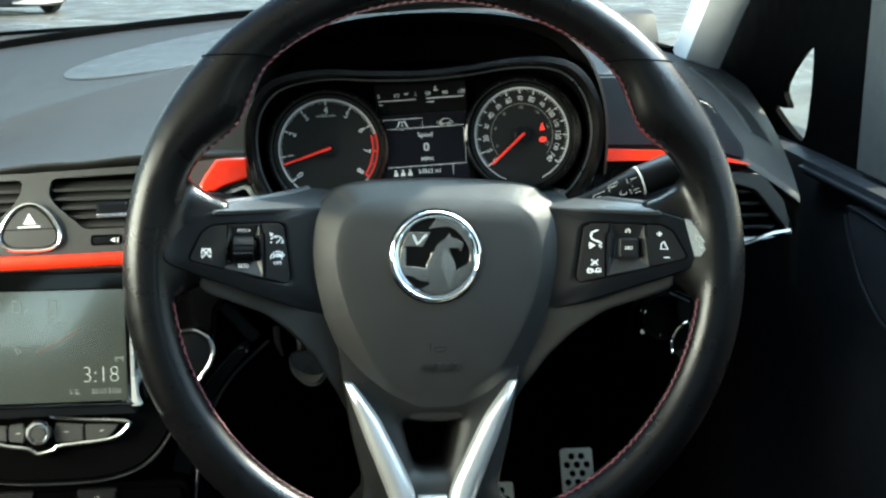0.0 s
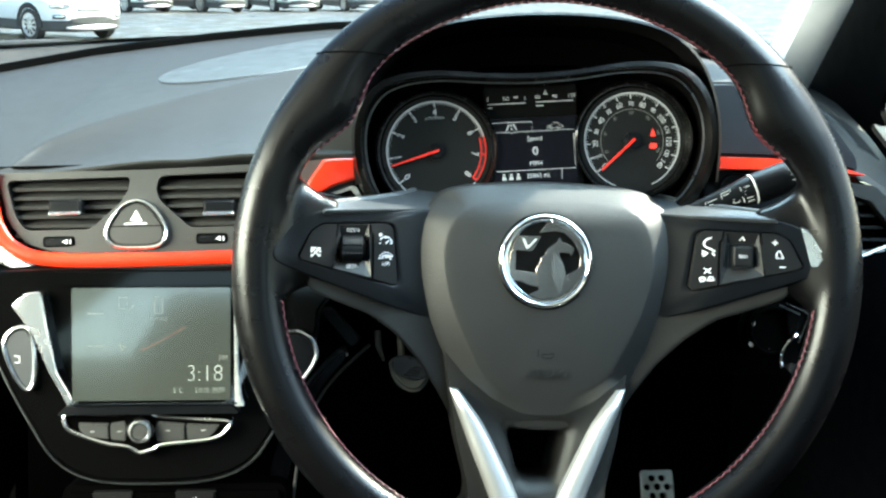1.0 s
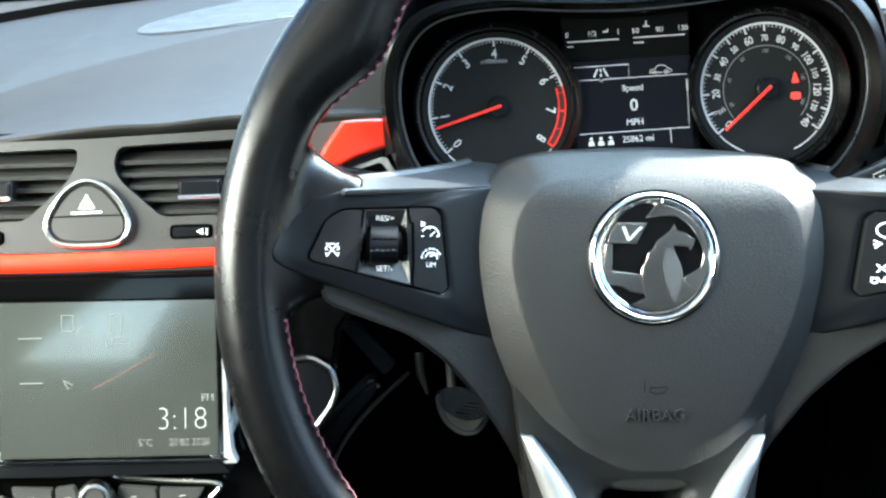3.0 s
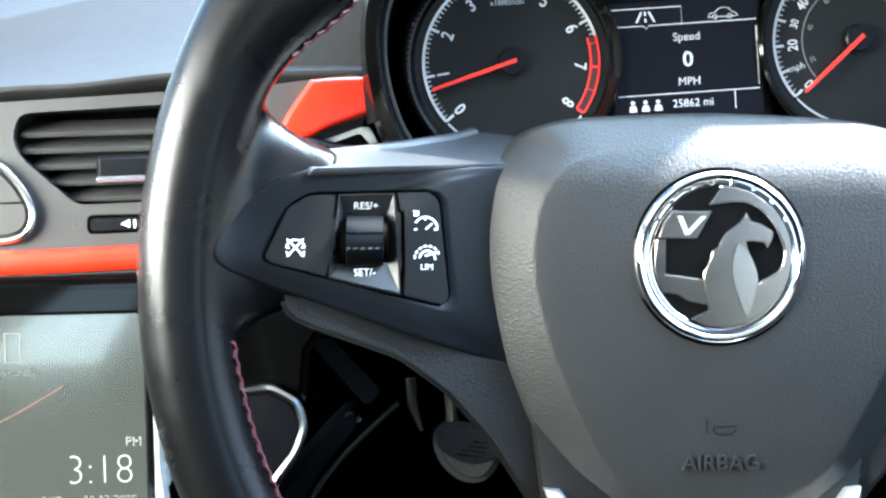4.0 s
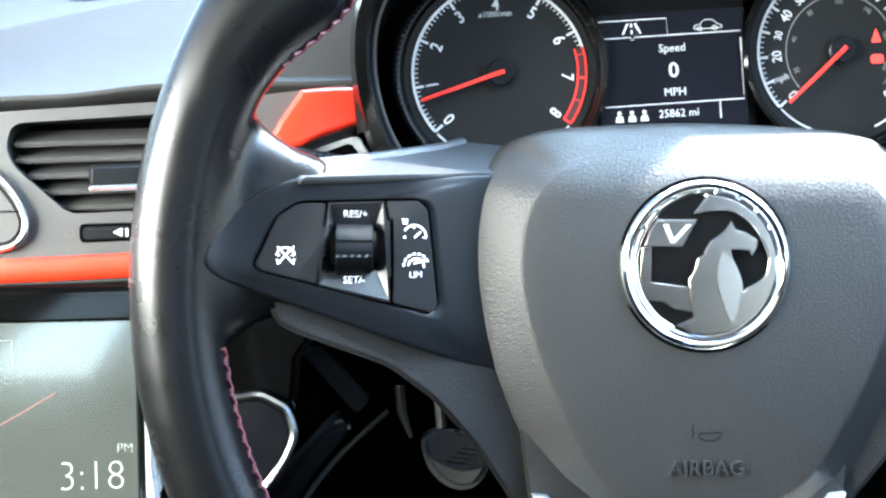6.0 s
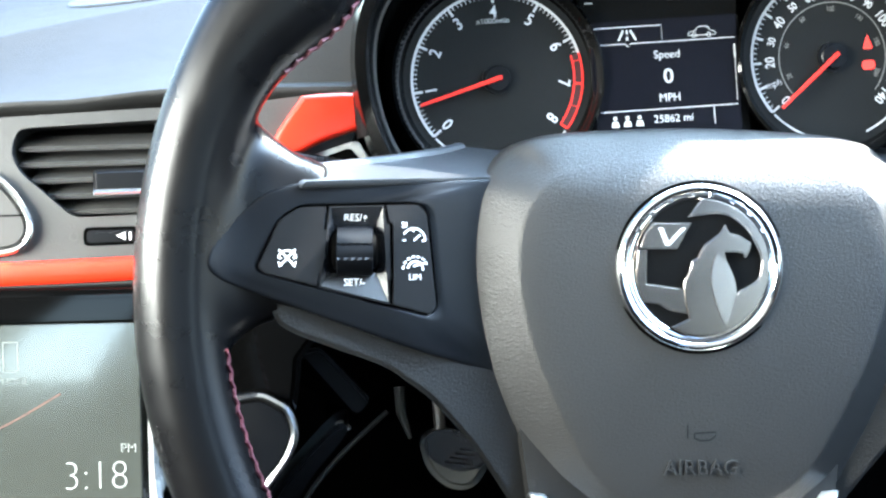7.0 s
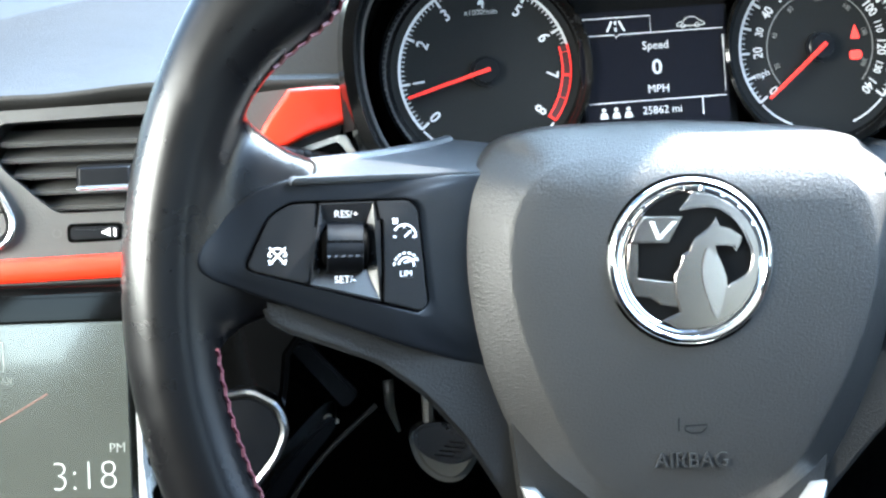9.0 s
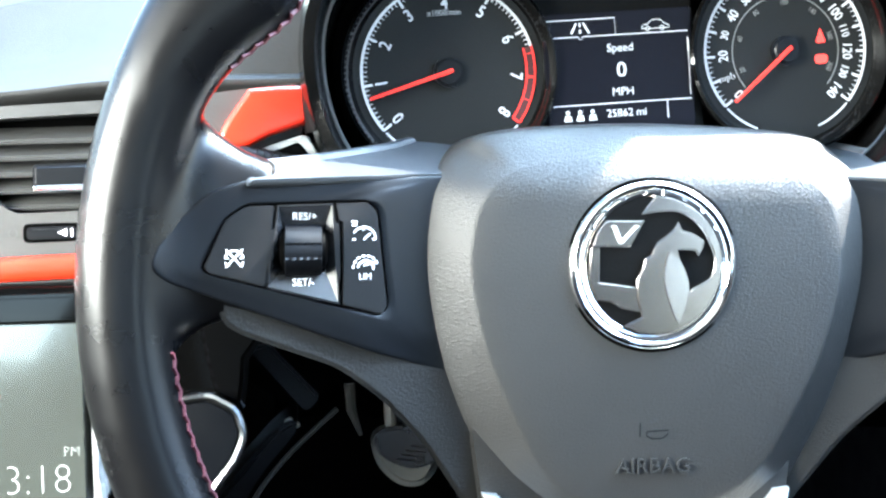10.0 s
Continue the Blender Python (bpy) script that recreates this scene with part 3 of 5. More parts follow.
for flip in (False, True):
    f = mirrored if flip else (lambda p: p)
    g = -1 if flip else 1
    edge, hole = resampled(BEZEL, 120), resampled(FIELD, 120)
    if flip:
        edge, hole = [(-x, y) for x, y in edge], [(-x, y) for x, y in hole]
    rings = [[(a[0] + (b[0] - a[0]) * t, a[1] + (b[1] - a[1]) * t, w) for a, b in zip(edge, hole)] for t, w in ((0, -32), (0, -13.4), (0.02, -12.1), (0.05, -11.6), (0.09, -11.4), (0.2, -11.3), (0.5, -11.0), (0.9, -10.5), (0.98, -10.6), (1.0, -11.0), (1.0, -17))]
    spoke = part_s("spoke_bezel", loft(rings), SATIN, wheel, "satin black switch surround", angle=50)
    part_s("spoke_cover", prism(f(LOWER), -38, -14.5, 6, 4), SPOKE, wheel, "grained plastic lower spoke cover", angle=50, dip=3.2)
    part_s("spoke_ledge", pillow(f(LEDGE), 13, 36.5, 2.5, lean=-1.7), LEDGEGREY, wheel, "satin plastic ledge along the spoke, light from above put into its grey", angle=50)
    well = [(-124.2, 19.9), (-107.0, 20.4), (-104.9, -11.6), (-127.6, -5.9)]
    sill = [(-123.2, 12.9), (-109.4, 12.9), (-109.0, -1.9), (-123.4, -1.7)]
    cx, cy = -116.2 * g, 5.6
    part_s("switch_gap", frame_with_holes(f(FIELD), [f(well)], -15, -12.6), DARK, spoke)
    part_s("button", prism(f(SIDE_L), -13, -8.9, 0.5), BUTTON, spoke)
    part_s("button", prism(f(SIDE_R), -13, -8.9, 0.5), BUTTON, spoke)
    # the middle module sinks as a shallow pyramid round the thumb wheel
    part_s("rocker_frame", frame_with_holes(f(MIDDLE), [f(well)], -13, -9.0), BUTTON, spoke)
    part_s("sloped_frame", loft([[(x, y, -9.1) for x, y in f(well)], [(x, y, -12.4) for x, y in f(sill)], [(x, y, -15.5) for x, y in f(sill)]], caps=(False, True)), WELL, spoke, angle=10)
    if not flip:
        rr = [[(cx + x, cy + r * math.sin(k * math.tau / 72), -12.5 + r * math.cos(k * math.tau / 72)) for k in range(72) for r in (q * ((8.4 if (k + j) % 2 else 7.6) if abs(math.sin(k * math.tau / 72)) > 0.34 else 7.5),)] for j, (x, q) in enumerate([(-6.0, 0.9)] + [(-5.8 + 1.16 * i, 1.0) for i in range(11)] + [(6.0, 0.9)])]
        part_s("thumb_wheel", loft(rr, caps=(True, True)), SATIN, spoke, "knurled black rubber thumb wheel", angle=25)
        for g2 in (-1, 1):
            part_s("wheel_shoulder", loft([[(cx + g2 * x, cy + q * math.sin(k * math.tau / 24), -12.6 + q * math.cos(k * math.tau / 24)) for k in range(24)] for x, q in ((5.5, 6.6), (7.0, 6.0), (7.8, 4.0))], caps=(True, True)), DARK, spoke)
        part_s("wheel_band", loft([[(cx + s * 5.95, cy + 7.75 * math.sin(radians(q)), -12.5 + 7.75 * math.cos(radians(q))) for q in range(-14, 15, 4)] for s in (-1, 1)], closed=False), SATIN, spoke)
        part_s("switch_print", on_slope(letters("RES/+", 2.4, -115.9, 16.6, 0)), PRINT, spoke)
        part_s("switch_print", on_slope(letters("SET/-", 2.4, -116.3, -5.0, 0)), PRINT, spoke)
        # crossed dial, dial with arrow, dial with dashes
        bm = ribbon([arc(-138.2, 3.0, 2.9, 15, 165), [(-140.8, 6.2), (-135.6, 0.6)], [(-135.6, 6.2), (-140.8, 0.6)], [(-141.2, 3.6), (-140.0, 3.4)], [(-135.2, 3.6), (-136.4, 3.4)], [(-141.0, 2.2), (-140.6, 1.4), (-139.8, 1.0)], [(-135.4, 2.2), (-135.8, 1.4), (-136.6, 1.0)]], 0.55, -8.8)
        part_s("switch_print", bm, PRINT, spoke)
        bm = ribbon([arc(-96.4, 9.2, 3.9, -5, 150), [(-96.4, 9.0), (-94.2, 11.0)], [(-100.4, 15.2), (-99.0, 13.8)], [(-100.4, 13.7), (-99.0, 13.7), (-99.0, 15.2)], [(-100.2, 9.0), (-99.2, 9.2)], [(-96.6, 13.1), (-96.6, 12.0)], [(-92.6, 8.9), (-93.6, 9.1)]], 0.62, -8.8)
        part_s("switch_print", bm, PRINT, spoke)
        bm = ribbon([arc(-95.8, -0.6, 2.6, -10, 175), [(-96.6, 0.4), (-92.6, 1.4)]] + [arc(-95.8, -0.6, 4.2, a, a + 16, 3) for a in range(20, 165, 24)], 0.7, -8.8)
        letters("LIM", 2.1, -95.9, -3.4, -8.8, bm=bm)
        part_s("switch_print", bm, PRINT, spoke)
    else:
        part_s("rocker_key", prism(rounded([(cx - 5.6, cy + 6.5), (cx + 5.6, cy + 6.5), (cx + 5.6, cy - 6.5), (cx - 5.6, cy - 6.5)], 1.6), -12, -7.6, 1.2, 3), BUTTON, spoke)
        part_s("switch_print", letters("SRC", 2.0, cx, cy, -7.5), PRINT, spoke)
        part_s("switch_print", on_slope(ribbon([[(cx - 1.3, cy + 9.8), (cx, cy + 12.2), (cx + 1.3, cy + 9.8)]], 0.9, 0)), PRINT, spoke)
        part_s("switch_print", on_slope(ribbon([[(cx - 1.3, cy - 9.2), (cx, cy - 11.4), (cx + 1.3, cy - 9.2)]], 0.9, 0)), PRINT, spoke)
        bm = ribbon([[(131.4, 14.6), (134.6, 14.6)], [(133, 16.2), (133, 13)], [(135.6, -0.2), (138.8, -0.2)], [(134.2, 9.0), (135.6, 9.6), (137.6, 5.2), (133.6, 5.2), (134.2, 9.0)]], 0.6, -8.8)
        part_s("switch_print", bm, PRINT, spoke)
        # handset, talking head and lane-like mark
        bm = ribbon([arc(98.6, 13.2, 3.0, 110, 250, 8), [(97.6, 16.0), (99.6, 16.8)], [(97.6, 10.4), (99.4, 9.6)]], 0.8, -8.8)
        part_s("switch_print", bm, PRINT, spoke)
        bm = ribbon([[(94.6, 8.6), (97.6, 7.2), (95, 5.2)], [(99, 10.2), (101.6, 8.2), (100, 7.4), (101.6, 5.8)], [(94.5, 6.9), (97, 6.9)]], 0.8, -8.8)
        part_s("switch_print", bm, PRINT, spoke)
        bm = ribbon([[(95.8, -2), (99.6, -5.2)], [(99.6, -2), (96, -5.4)], [(93.8, -8), (96.6, -8), (97.4, -9.6), (101.6, -9.2)], arc(95.2, -9.2, 1.2, 0, 350, 8), arc(99.8, -8.6, 1.2, 0, 350, 8)], 0.7, -8.8)
        part_s("switch_print", bm, PRINT, spoke)
        part_s("silver_inlay", prism(f(rounded([(-146.6, 24.6), (-150.6, 22.4), (-161.6, 3.4), (-160.2, 0.6), (-152.4, 0.2)], 1.2)), -16, -9.9, 0.5), SILVER, wheel, "small satin silver inlay at the spoke's end")

# lower spoke with two silver arms
BASE = [(-62, -40), (-56, -82), (-51, -113), (-43, -144), (-45, -156), (-58, -168), (0, -178)]
HOLE = rounded([(-19, -106), (-10.5, -137.5), (10.5, -137.5), (19, -106)], 6)


def seen_from(centre, outline, n=96):
    """Where n even rays from centre meet the outline."""
    out = []
    for k in range(n):
        d = Vector((math.cos((k + 0.5) * math.tau / n), math.sin((k + 0.5) * math.tau / n)))
        best = 0.0
        for p, q in zip(outline, list(outline[1:]) + [outline[0]]):
            p, e = Vector(p) - centre, Vector(q) - Vector(p)
            det = e.x * d.y - e.y * d.x
            if abs(det) > 1e-9:
                t, f = (e.x * p.y - e.y * p.x) / det, (d.x * p.y - d.y * p.x) / det
                if -1e-6 <= f <= 1 + 1e-6:
                    best = max(best, t)
        out.append(centre + d * best)
    return out


MID = Vector((0, -121))
far, near = seen_from(MID, rounded(BASE + mirrored(BASE)[1:], 4)), seen_from(MID, HOLE)


def spoke_ring(line, f, w):
    return [(p.x, p.y, w - 0.12 * p.y) for p in (MID + (q - MID) * f for q in line)]


part("lower_spoke", loft([spoke_ring(far, 1, -88), spoke_ring(far, 1, -55), spoke_ring(far, 0.98, -52), spoke_ring(near, 1.5, -50.5), spoke_ring(near, 1.12, -55), spoke_ring(near, 1.0, -59), spoke_ring(near, 0.94, -100)]), SPOKE, wheel, "grained black lower spoke with an open centre", angle=50)
OUTER = curve([(-55.5, -80), (-52, -90), (-47, -103), (-42.3, -115.5), (-36, -131), (-28.5, -150), (-21, -169)], 5)
INNER = curve([(-50, -80.5), (-42.4, -90), (-33.5, -102.5), (-26.8, -115), (-18.8, -131), (-11, -149.5), (-10, -169)], 5)
for g in (1, -1):
    rings = []
    for k, (a, b) in enumerate(zip(OUTER, INNER)):
        rise = 8.5 * min(1.0, 0.35 + k / 8)
        ring = [(a[0] * g, a[1], -64 - 0.12 * a[1])]
        for q in range(13):
            h = math.pi * q / 12
            f = (1 - math.cos(h)) / 2
            x, y = a[0] + (b[0] - a[0]) * f, a[1] + (b[1] - a[1]) * f
            ring.append((x * g, y, -50.5 + rise * math.sin(h) ** 0.75 - 0.12 * y))
        rings.append(ring + [(b[0] * g, b[1], -64 - 0.12 * b[1])])
    part("silver_arm", loft(rings, caps=(True, True)), ARMPAINT, wheel, "rounded satin silver lower spoke arm", angle=60)
part("silver_bridge", prism(rounded([(-9.3, -151), (9.3, -151), (9.3, -170), (-9.3, -170)], 1), -64, -44.5, 1.2, 3, lean=-0.12), ARMPAINT, wheel, "satin silver bridge between the arms")
part("boss", prism(disc(0, -20, 48, 40), -110, -38, 6, 2), DARK, wheel)

# ---- column shroud, stalks, lock ----
col = thing("column_shroud", "black plastic steering column shroud behind the wheel", "column shroud", (0, -10, -110))
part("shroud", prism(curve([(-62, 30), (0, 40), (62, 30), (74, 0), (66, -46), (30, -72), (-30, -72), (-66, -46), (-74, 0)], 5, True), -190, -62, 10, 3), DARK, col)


def stalk(side):
    name = "wiper_stalk" if side > 0 else "indicator_stalk"
    st = thing(name, "black plastic column stalk with white printed symbols", "stalk", (70 * side, 30, -52))
    if side > 0:
        a, b = Vector((60, 16.8, -57)), Vector((165, 54.6, -48))
    else:
        a, b = Vector((-70, 27, -70)), Vector((-146, 41, -66))
    d = (b - a).normalized()
    n = Vector((-d.y, d.x, 0)).normalized()
    ln = (b - a).length
    ks = [(0, 4.5), (0.3, 5), (0.45, 5.8), (0.62, 8), (0.73, 9.9), (0.735, 9.3), (0.75, 9.3), (0.755, 10), (0.92, 10.4), (0.97, 9.8), (0.99, 8.6), (1.0, 6.4)] if side > 0 else [(0, 3), (0.5, 3.6), (0.9, 4.2), (1, 3)]
    part("lever", tube([a + d * ln * k for k, r in ks], [r for k, r in ks], 18, flat=0.8), SATIN if side > 0 else BUTTON, st, angle=40)
    m = Matrix.Translation(a) @ Matrix((tuple(d) + (0,), tuple(n) + (0,), (0, 0, 1, 0), (0, 0, 0, 1))).transposed()
    if side > 0:
        marks = [([[(50, -2), (50, 2), (58, 2.4), (58, -2), (50, -2)], [(52, 0), (56, 0)]], 5.0), ([[(61, 1), (61, 4.6), (67.5, 5), (67.5, 1), (61, 1)], [(62, 3), (66.5, 3)]], 5.6), ([[(66.5, -3.5), (69, 0.4), (72, -2.2), (70, -4.5), (66.5, -3.5)]], 6.2), ([[(73.5, 4.8), (73.5, -5.5)]], 6.8)]
        marks += [([[(75.5, y), (79.5, y)]], 7.2) for y in (3.6, 1.2, -1.2, -3.6, -5.8)] + [([[(106, y), (109, y)]], 7.9) for y in (4.6, 1.2, -2.4)]
        for lines, lift in marks:
            part("printed_mark", shift(ribbon(lines, 0.42, lift), m), STALKPRINT, st)
        part("seam_line", shift(tube([(82.8, 9.7 * math.cos(q), 7.8 * math.sin(q)) for q in np.linspace(-0.3, 3.0, 16)], 0.5, 6), m), STALKPRINT, st, "pale ring round the twist grip")
    else:
        for k in range(9):
            p = a + d * ln * (0.66 + 0.035 * k)
            part("grip_rib", tube([p + n * 3.9 * math.cos(q) + Vector((0, 0, 3.2 * math.sin(q))) for q in np.linspace(0, math.pi, 9)], 0.45, 5), BUTTON, st)
        part("printed_mark", shift(ribbon([arc(ln * 0.5, 0, 1.3, 0, 360, 12), [(ln * 0.42, -1.4), (ln * 0.42, 1.4)]], 0.5, 3.3), m), STALKPRINT, st)
    return st


stalk(1)
stalk(-1)

lock = thing("ignition_lock", "black ignition lock with a chrome ring and key", "ignition lock", (165, -50, -78))
part("barrel", prism(disc(160, -48, 22, 28), -130, -76, 5, 3), DARK, lock)
part("ring", tube([(x, y, -75) for x, y in disc(160, -48, 15, 28)], 1.2, 6, closed=True), DARK, lock, "dark lock ring")
key = part("key_head", prism(rounded([(165, -54), (176, -56), (178, -69), (171, -77), (163, -71)], 4), -74, -71, 1.5, 2), DARK, lock)
part("key_ring", tube(curve([(174, -50.6, -69), (169.5, -53, -68), (165.5, -57.9, -68), (162.9, -64.2, -68), (163.7, -71.7, -69)], 5), 1.1, 8), CHROME, key, "chrome key ring")
part("key_tag", loft([[(163.6 + (x - 163.6) * k, y, z) for x, y in ((163.6, -70), (170, -68.6), (177.4, -69.6), (177, -78.2), (171, -75.6))] for k, z in ((0.9, -71), (1.0, -68), (0.8, -66))], caps=(True, True)), CHROME, key, "bright faceted metal tag")
part("key_fob", prism(rounded([(167, -31), (180.6, -37), (179.6, -42), (174, -54.6), (169, -50)], 2), -74, -70.6, 1.0), PIANO, lock)
part("fob_edge", tube([(166.8, -29.4, -70), (178, -34.2, -70), (182, -37, -70), (181, -41.2, -70), (175.4, -55.7, -70)], [0.7, 0.9, 1.1, 1.0, 0.8], 6), CHROME, lock, "chrome edge")
part("fob_edge", tube([(163, -31, -70.4), (176.5, -37.2, -70.4)], 0.5, 6), DIMSILVER, lock, "dull metal edge")
for x, y, r in ((146.2, -43.3, 1.9), (145.5, -57.1, 1.9), (152, -60.6, 0.9), (157.7, -59.9, 0.8)):
    part("stud", prism(disc(x, y, r, 10), -76.5, -75, 0.5), SOFTCHROME, lock, "small metal stud")

# ---- instrument cluster ----
CL = Matrix.Translation((-0.4, 73.0, 11.4)) @ pose(0, 0, 0, 0, 0, 3.2)
cluster = thing("instrument_cluster", "instrument cluster with two round dials and a lit driver display", "instrument cluster", (0.5, 71, -85))
GOGGLE = [(-114, -4), (-112.5, 20), (-103, 37), (-88, 45), (-62, 47.5), (-30, 44.5), (0, 43), (30, 44), (62, 47), (88, 45), (103, 37), (113, 20), (115, -4), (107, -28), (90, -46), (60, -54), (0, -54), (-60, -54), (-90, -46), (-107, -28)]
goggle = curve([(x * 0.972, y * 0.975) for x, y in GOGGLE], 5, True)


def scaled(pts, k, w):
    return [(x * k, y * (1 - (1 - k) * 2.0), w) for x, y in pts]


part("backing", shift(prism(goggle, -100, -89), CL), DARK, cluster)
part("bezel", shift(loft([scaled(goggle, 1.05, -72), scaled(goggle, 1.035, -64), scaled(goggle, 1.0, -62.5), scaled(goggle, 0.985, -66), scaled(goggle, 0.95, -86), scaled(goggle, 0.94, -88.8)]), CL), LENS, cluster, "gloss black bezel", angle=50)
trim_line = [(x * 0.972, y * 0.945, -71) for x, y in goggle]
part("bezel_line", shift(tube(trim_line, 0.55, 6, closed=True), CL), DIMSILVER, cluster, "thin silver line inside the bezel")


def dial(cx, r, first, step, labels, red=None, minor=5, inner=None):
    w = -82.0
    d = part("dial", shift(prism(disc(cx, 0, r + 4.5, 56), -89, w, 0.6), CL), DIAL, cluster, "black dial face")
    part("dial_cone", shift(loft([[(cx + q * math.cos(k * math.tau / 56), q * math.sin(k * math.tau / 56), z) for k in range(56)] for q, z in ((r + 7.5, -76), (r + 6.5, -75), (r + 3.2, w + 0.3))]), CL), PIANO, d, angle=40)
    n = len(labels) - 1
    last = first - step * n
    end = first - step * (red if red else n)
    bm = ribbon([arc(cx, 0, r, first, end, 60)], 1.0, w + 0.25)
    ribbon([arc(cx, 0, r, last - 2, last - 28, 8), arc(cx, 0, r, first + 2, first + 28, 8)], 0.7, w + 0.25, bm)
    for i in range(n * minor + 1):
        a = first - step * i / minor
        if red and i / minor > red:
            continue
        q = (r - 3.6) if i % minor == 0 else (r - 1.9)
        c, s = math.cos(radians(a)), math.sin(radians(a))
        ribbon([[(cx + q * c, q * s), (cx + r * c, r * s)]], 0.9 if i % minor == 0 else 0.35, w + 0.25, bm)
    part("scale", shift(bm, CL), LIT, d)
    small = bmesh.new()
    for i, text in enumerate(labels):
        a = first - step * i
        q = r - 7.0
        if text:
            big = len(labels) < 12 or i % 2 == 0
            bm = letters(text, (4.6 if len(labels) < 12 else 3.7) if big else 2.9, cx + q * math.cos(radians(a)), q * math.sin(radians(a)), w + 0.25, a - 90, wide=0.84, thin=-0.09)
            part("numeral", shift(bm, CL), LIT, d)
        if inner:
            q = r - 13.0
            if i % 2 == 1 and i > 0:
                letters(inner[i // 2 % len(inner)], 2.0, cx + q * math.cos(radians(a)), q * math.sin(radians(a)), w + 0.25, a - 90, bm=small, wide=0.8)
    if inner:
        ribbon([arc(cx, 0, r - 10.4, first, last, 50)], 0.4, w + 0.22, small)
        part("inner_scale", shift(small, CL), FAINTLIT, d)
    else:
        small.free()
    if red:
        bm = ribbon([arc(cx, 0, r + 0.1, end, last, 24), arc(cx, 0, r - 3.0, end, last, 24)], 0.65, w + 0.3)
        for i in range(int(red * minor) + 1, n * minor + 1):
            if i % 5:
                continue
            a = first - step * i / minor
            c, s = math.cos(radians(a)), math.sin(radians(a))
            ribbon([[(cx + (r - 3) * c, (r - 3) * s), (cx + r * c, r * s)]], 0.8 if i % minor == 0 else 0.28, w + 0.3, bm)
        part("red_fill", shift(ribbon([arc(cx, 0, r - 1.5, end, last, 24)], 2.9, w + 0.2), CL), REDFILL, d)
        part("red_band", shift(bm, CL), NEEDLE, d, "lit red band")
    return d, w


def needle(d, cx, r, a, w):
    part("cap", shift(prism(disc(cx, 0, 5.6, 30), w, w + 3.2, 1.2, 3), CL), SATIN, d)
    c, s = math.cos(radians(a)), math.sin(radians(a))
    t = [(cx - c * 1.5 - s * 0.9, -s * 1.5 + c * 0.75), (cx - c * 1.5 + s * 0.75, -s * 1.5 - c * 0.75), (cx + c * r + s * 0.55, s * r - c * 0.55), (cx + c * r - s * 0.55, s * r + c * 0.55)]
    part("needle", shift(prism(t, w + 3.3, w + 4.3, 0.2, 1), CL), NEEDLE, d, "lit red needle")


d, w = dial(-62.8, 31.8, 218, 32.1, [str(i) for i in range(9)], red=6.35, minor=10)
needle(d, -62.8, 30.5, 195.5, w)
part("unit_print", shift(letters("x1000/min", 2.1, -63.0, 21.5, w + 0.25), CL), DIMLIT, d)
speeds = ["0", "", "20", "30", "40", "50", "60", "70", "80", "90", "100", "110", "120", "130", "140"]
d, w = dial(64.6, 31.0, 218.5, 18.5, speeds, minor=5, inner=["20", "40", "80", "100", "140", "180", "200"])
needle(d, 64.6, 28, 220, w)
part("unit_print", shift(letters("mph", 2.6, 64.6 + 24.6 * math.cos(radians(200)), 25.5 * math.sin(radians(200)), w + 0.25, 14), CL), LIT, d)
part("telltale", shift(prism(rounded([(76.0, -5.6), (80.8, -5.6), (80.8, -2.2), (76.0, -2.2)], 1.5), w, w + 0.3), CL), TELL, d, "lit red brake telltale")
part("telltale", shift(prism(rounded([(76.6, 2.2), (80.4, 2.2), (78.5, 7.6)], 0.8), w, w + 0.3), CL), TELL, d, "lit red belt telltale")

# driver display
disp = part("display", shift(prism(rounded([(-27.5, 18), (27.5, 18), (27.5, -26), (-27.5, -26)], 1), -89, -78.0, 0.4), CL), LCD, cluster, "dark lit driver display")
bm = ribbon([[(-26.4, 15.6), (-1, 15.6), (-1, 9.4), (-13, 9.4), (-14, 8.2), (-15, 9.4), (-26.4, 9.4), (-26.4, 15.6)], [(-1, 9.4), (26.2, 9.4)], [(-25.6, -15.4), (26.2, -15.4)], [(17, -15.4), (17, -22)]], 0.35, -77.8)
ribbon([[(26, 7), (26, 2)]], 0.6, -77.8, bm)
ribbon([[(26, 2), (26, -14)]], 0.25, -77.8, bm)
ribbon([[(-17.4, 10.6), (-15.4, 14.4)], [(-10.8, 10.6), (-12.8, 14.4)], [(-14.1, 10.6), (-14.1, 12)], [(-14.1, 13), (-14.1, 14.4)]], 0.7, -77.8, bm)
icon = ribbon([curve([(9, 11), (9.4, 12.2), (11.4, 12.6), (12.8, 14.0), (16, 14.0), (17.4, 12.6), (18.6, 12.2), (18.8, 11), (9, 11)], 3), arc(11.2, 11, 0.8, 0, 350, 10), arc(16.6, 11, 0.8, 0, 350, 10)], 0.3, -77.8)
part("car_mark", shift(icon, CL), DIMLIT, disp)
letters("Speed", 3.0, 0.4, 4.6, -77.8, bm=bm)
letters("0", 5.6, 0.4, -3.6, -77.8, bm=bm)
letters("0", 5.6, 0.65, -3.6, -77.8, bm=bm)
letters("MPH", 3.0, 0.6, -11.4, -77.8, bm=bm)
letters("25862 mi", 2.9, 1.5, -19.2, -77.8, bm=bm)
for x in (-20.5, -15.9, -11.3):
    belt = prism(rounded([(x - 1.6, -21.2), (x + 1.6, -21.2), (x + 1.0, -18.9), (x - 1.0, -18.9)], 0.5), -77.9, -77.7)
    prism(disc(x, -17.9, 0.75, 10), -77.9, -77.7, bm=belt)
    part("belt_mark", shift(belt, CL), DIMLIT, disp)
part("display_print", shift(bm, CL), LIT, disp)
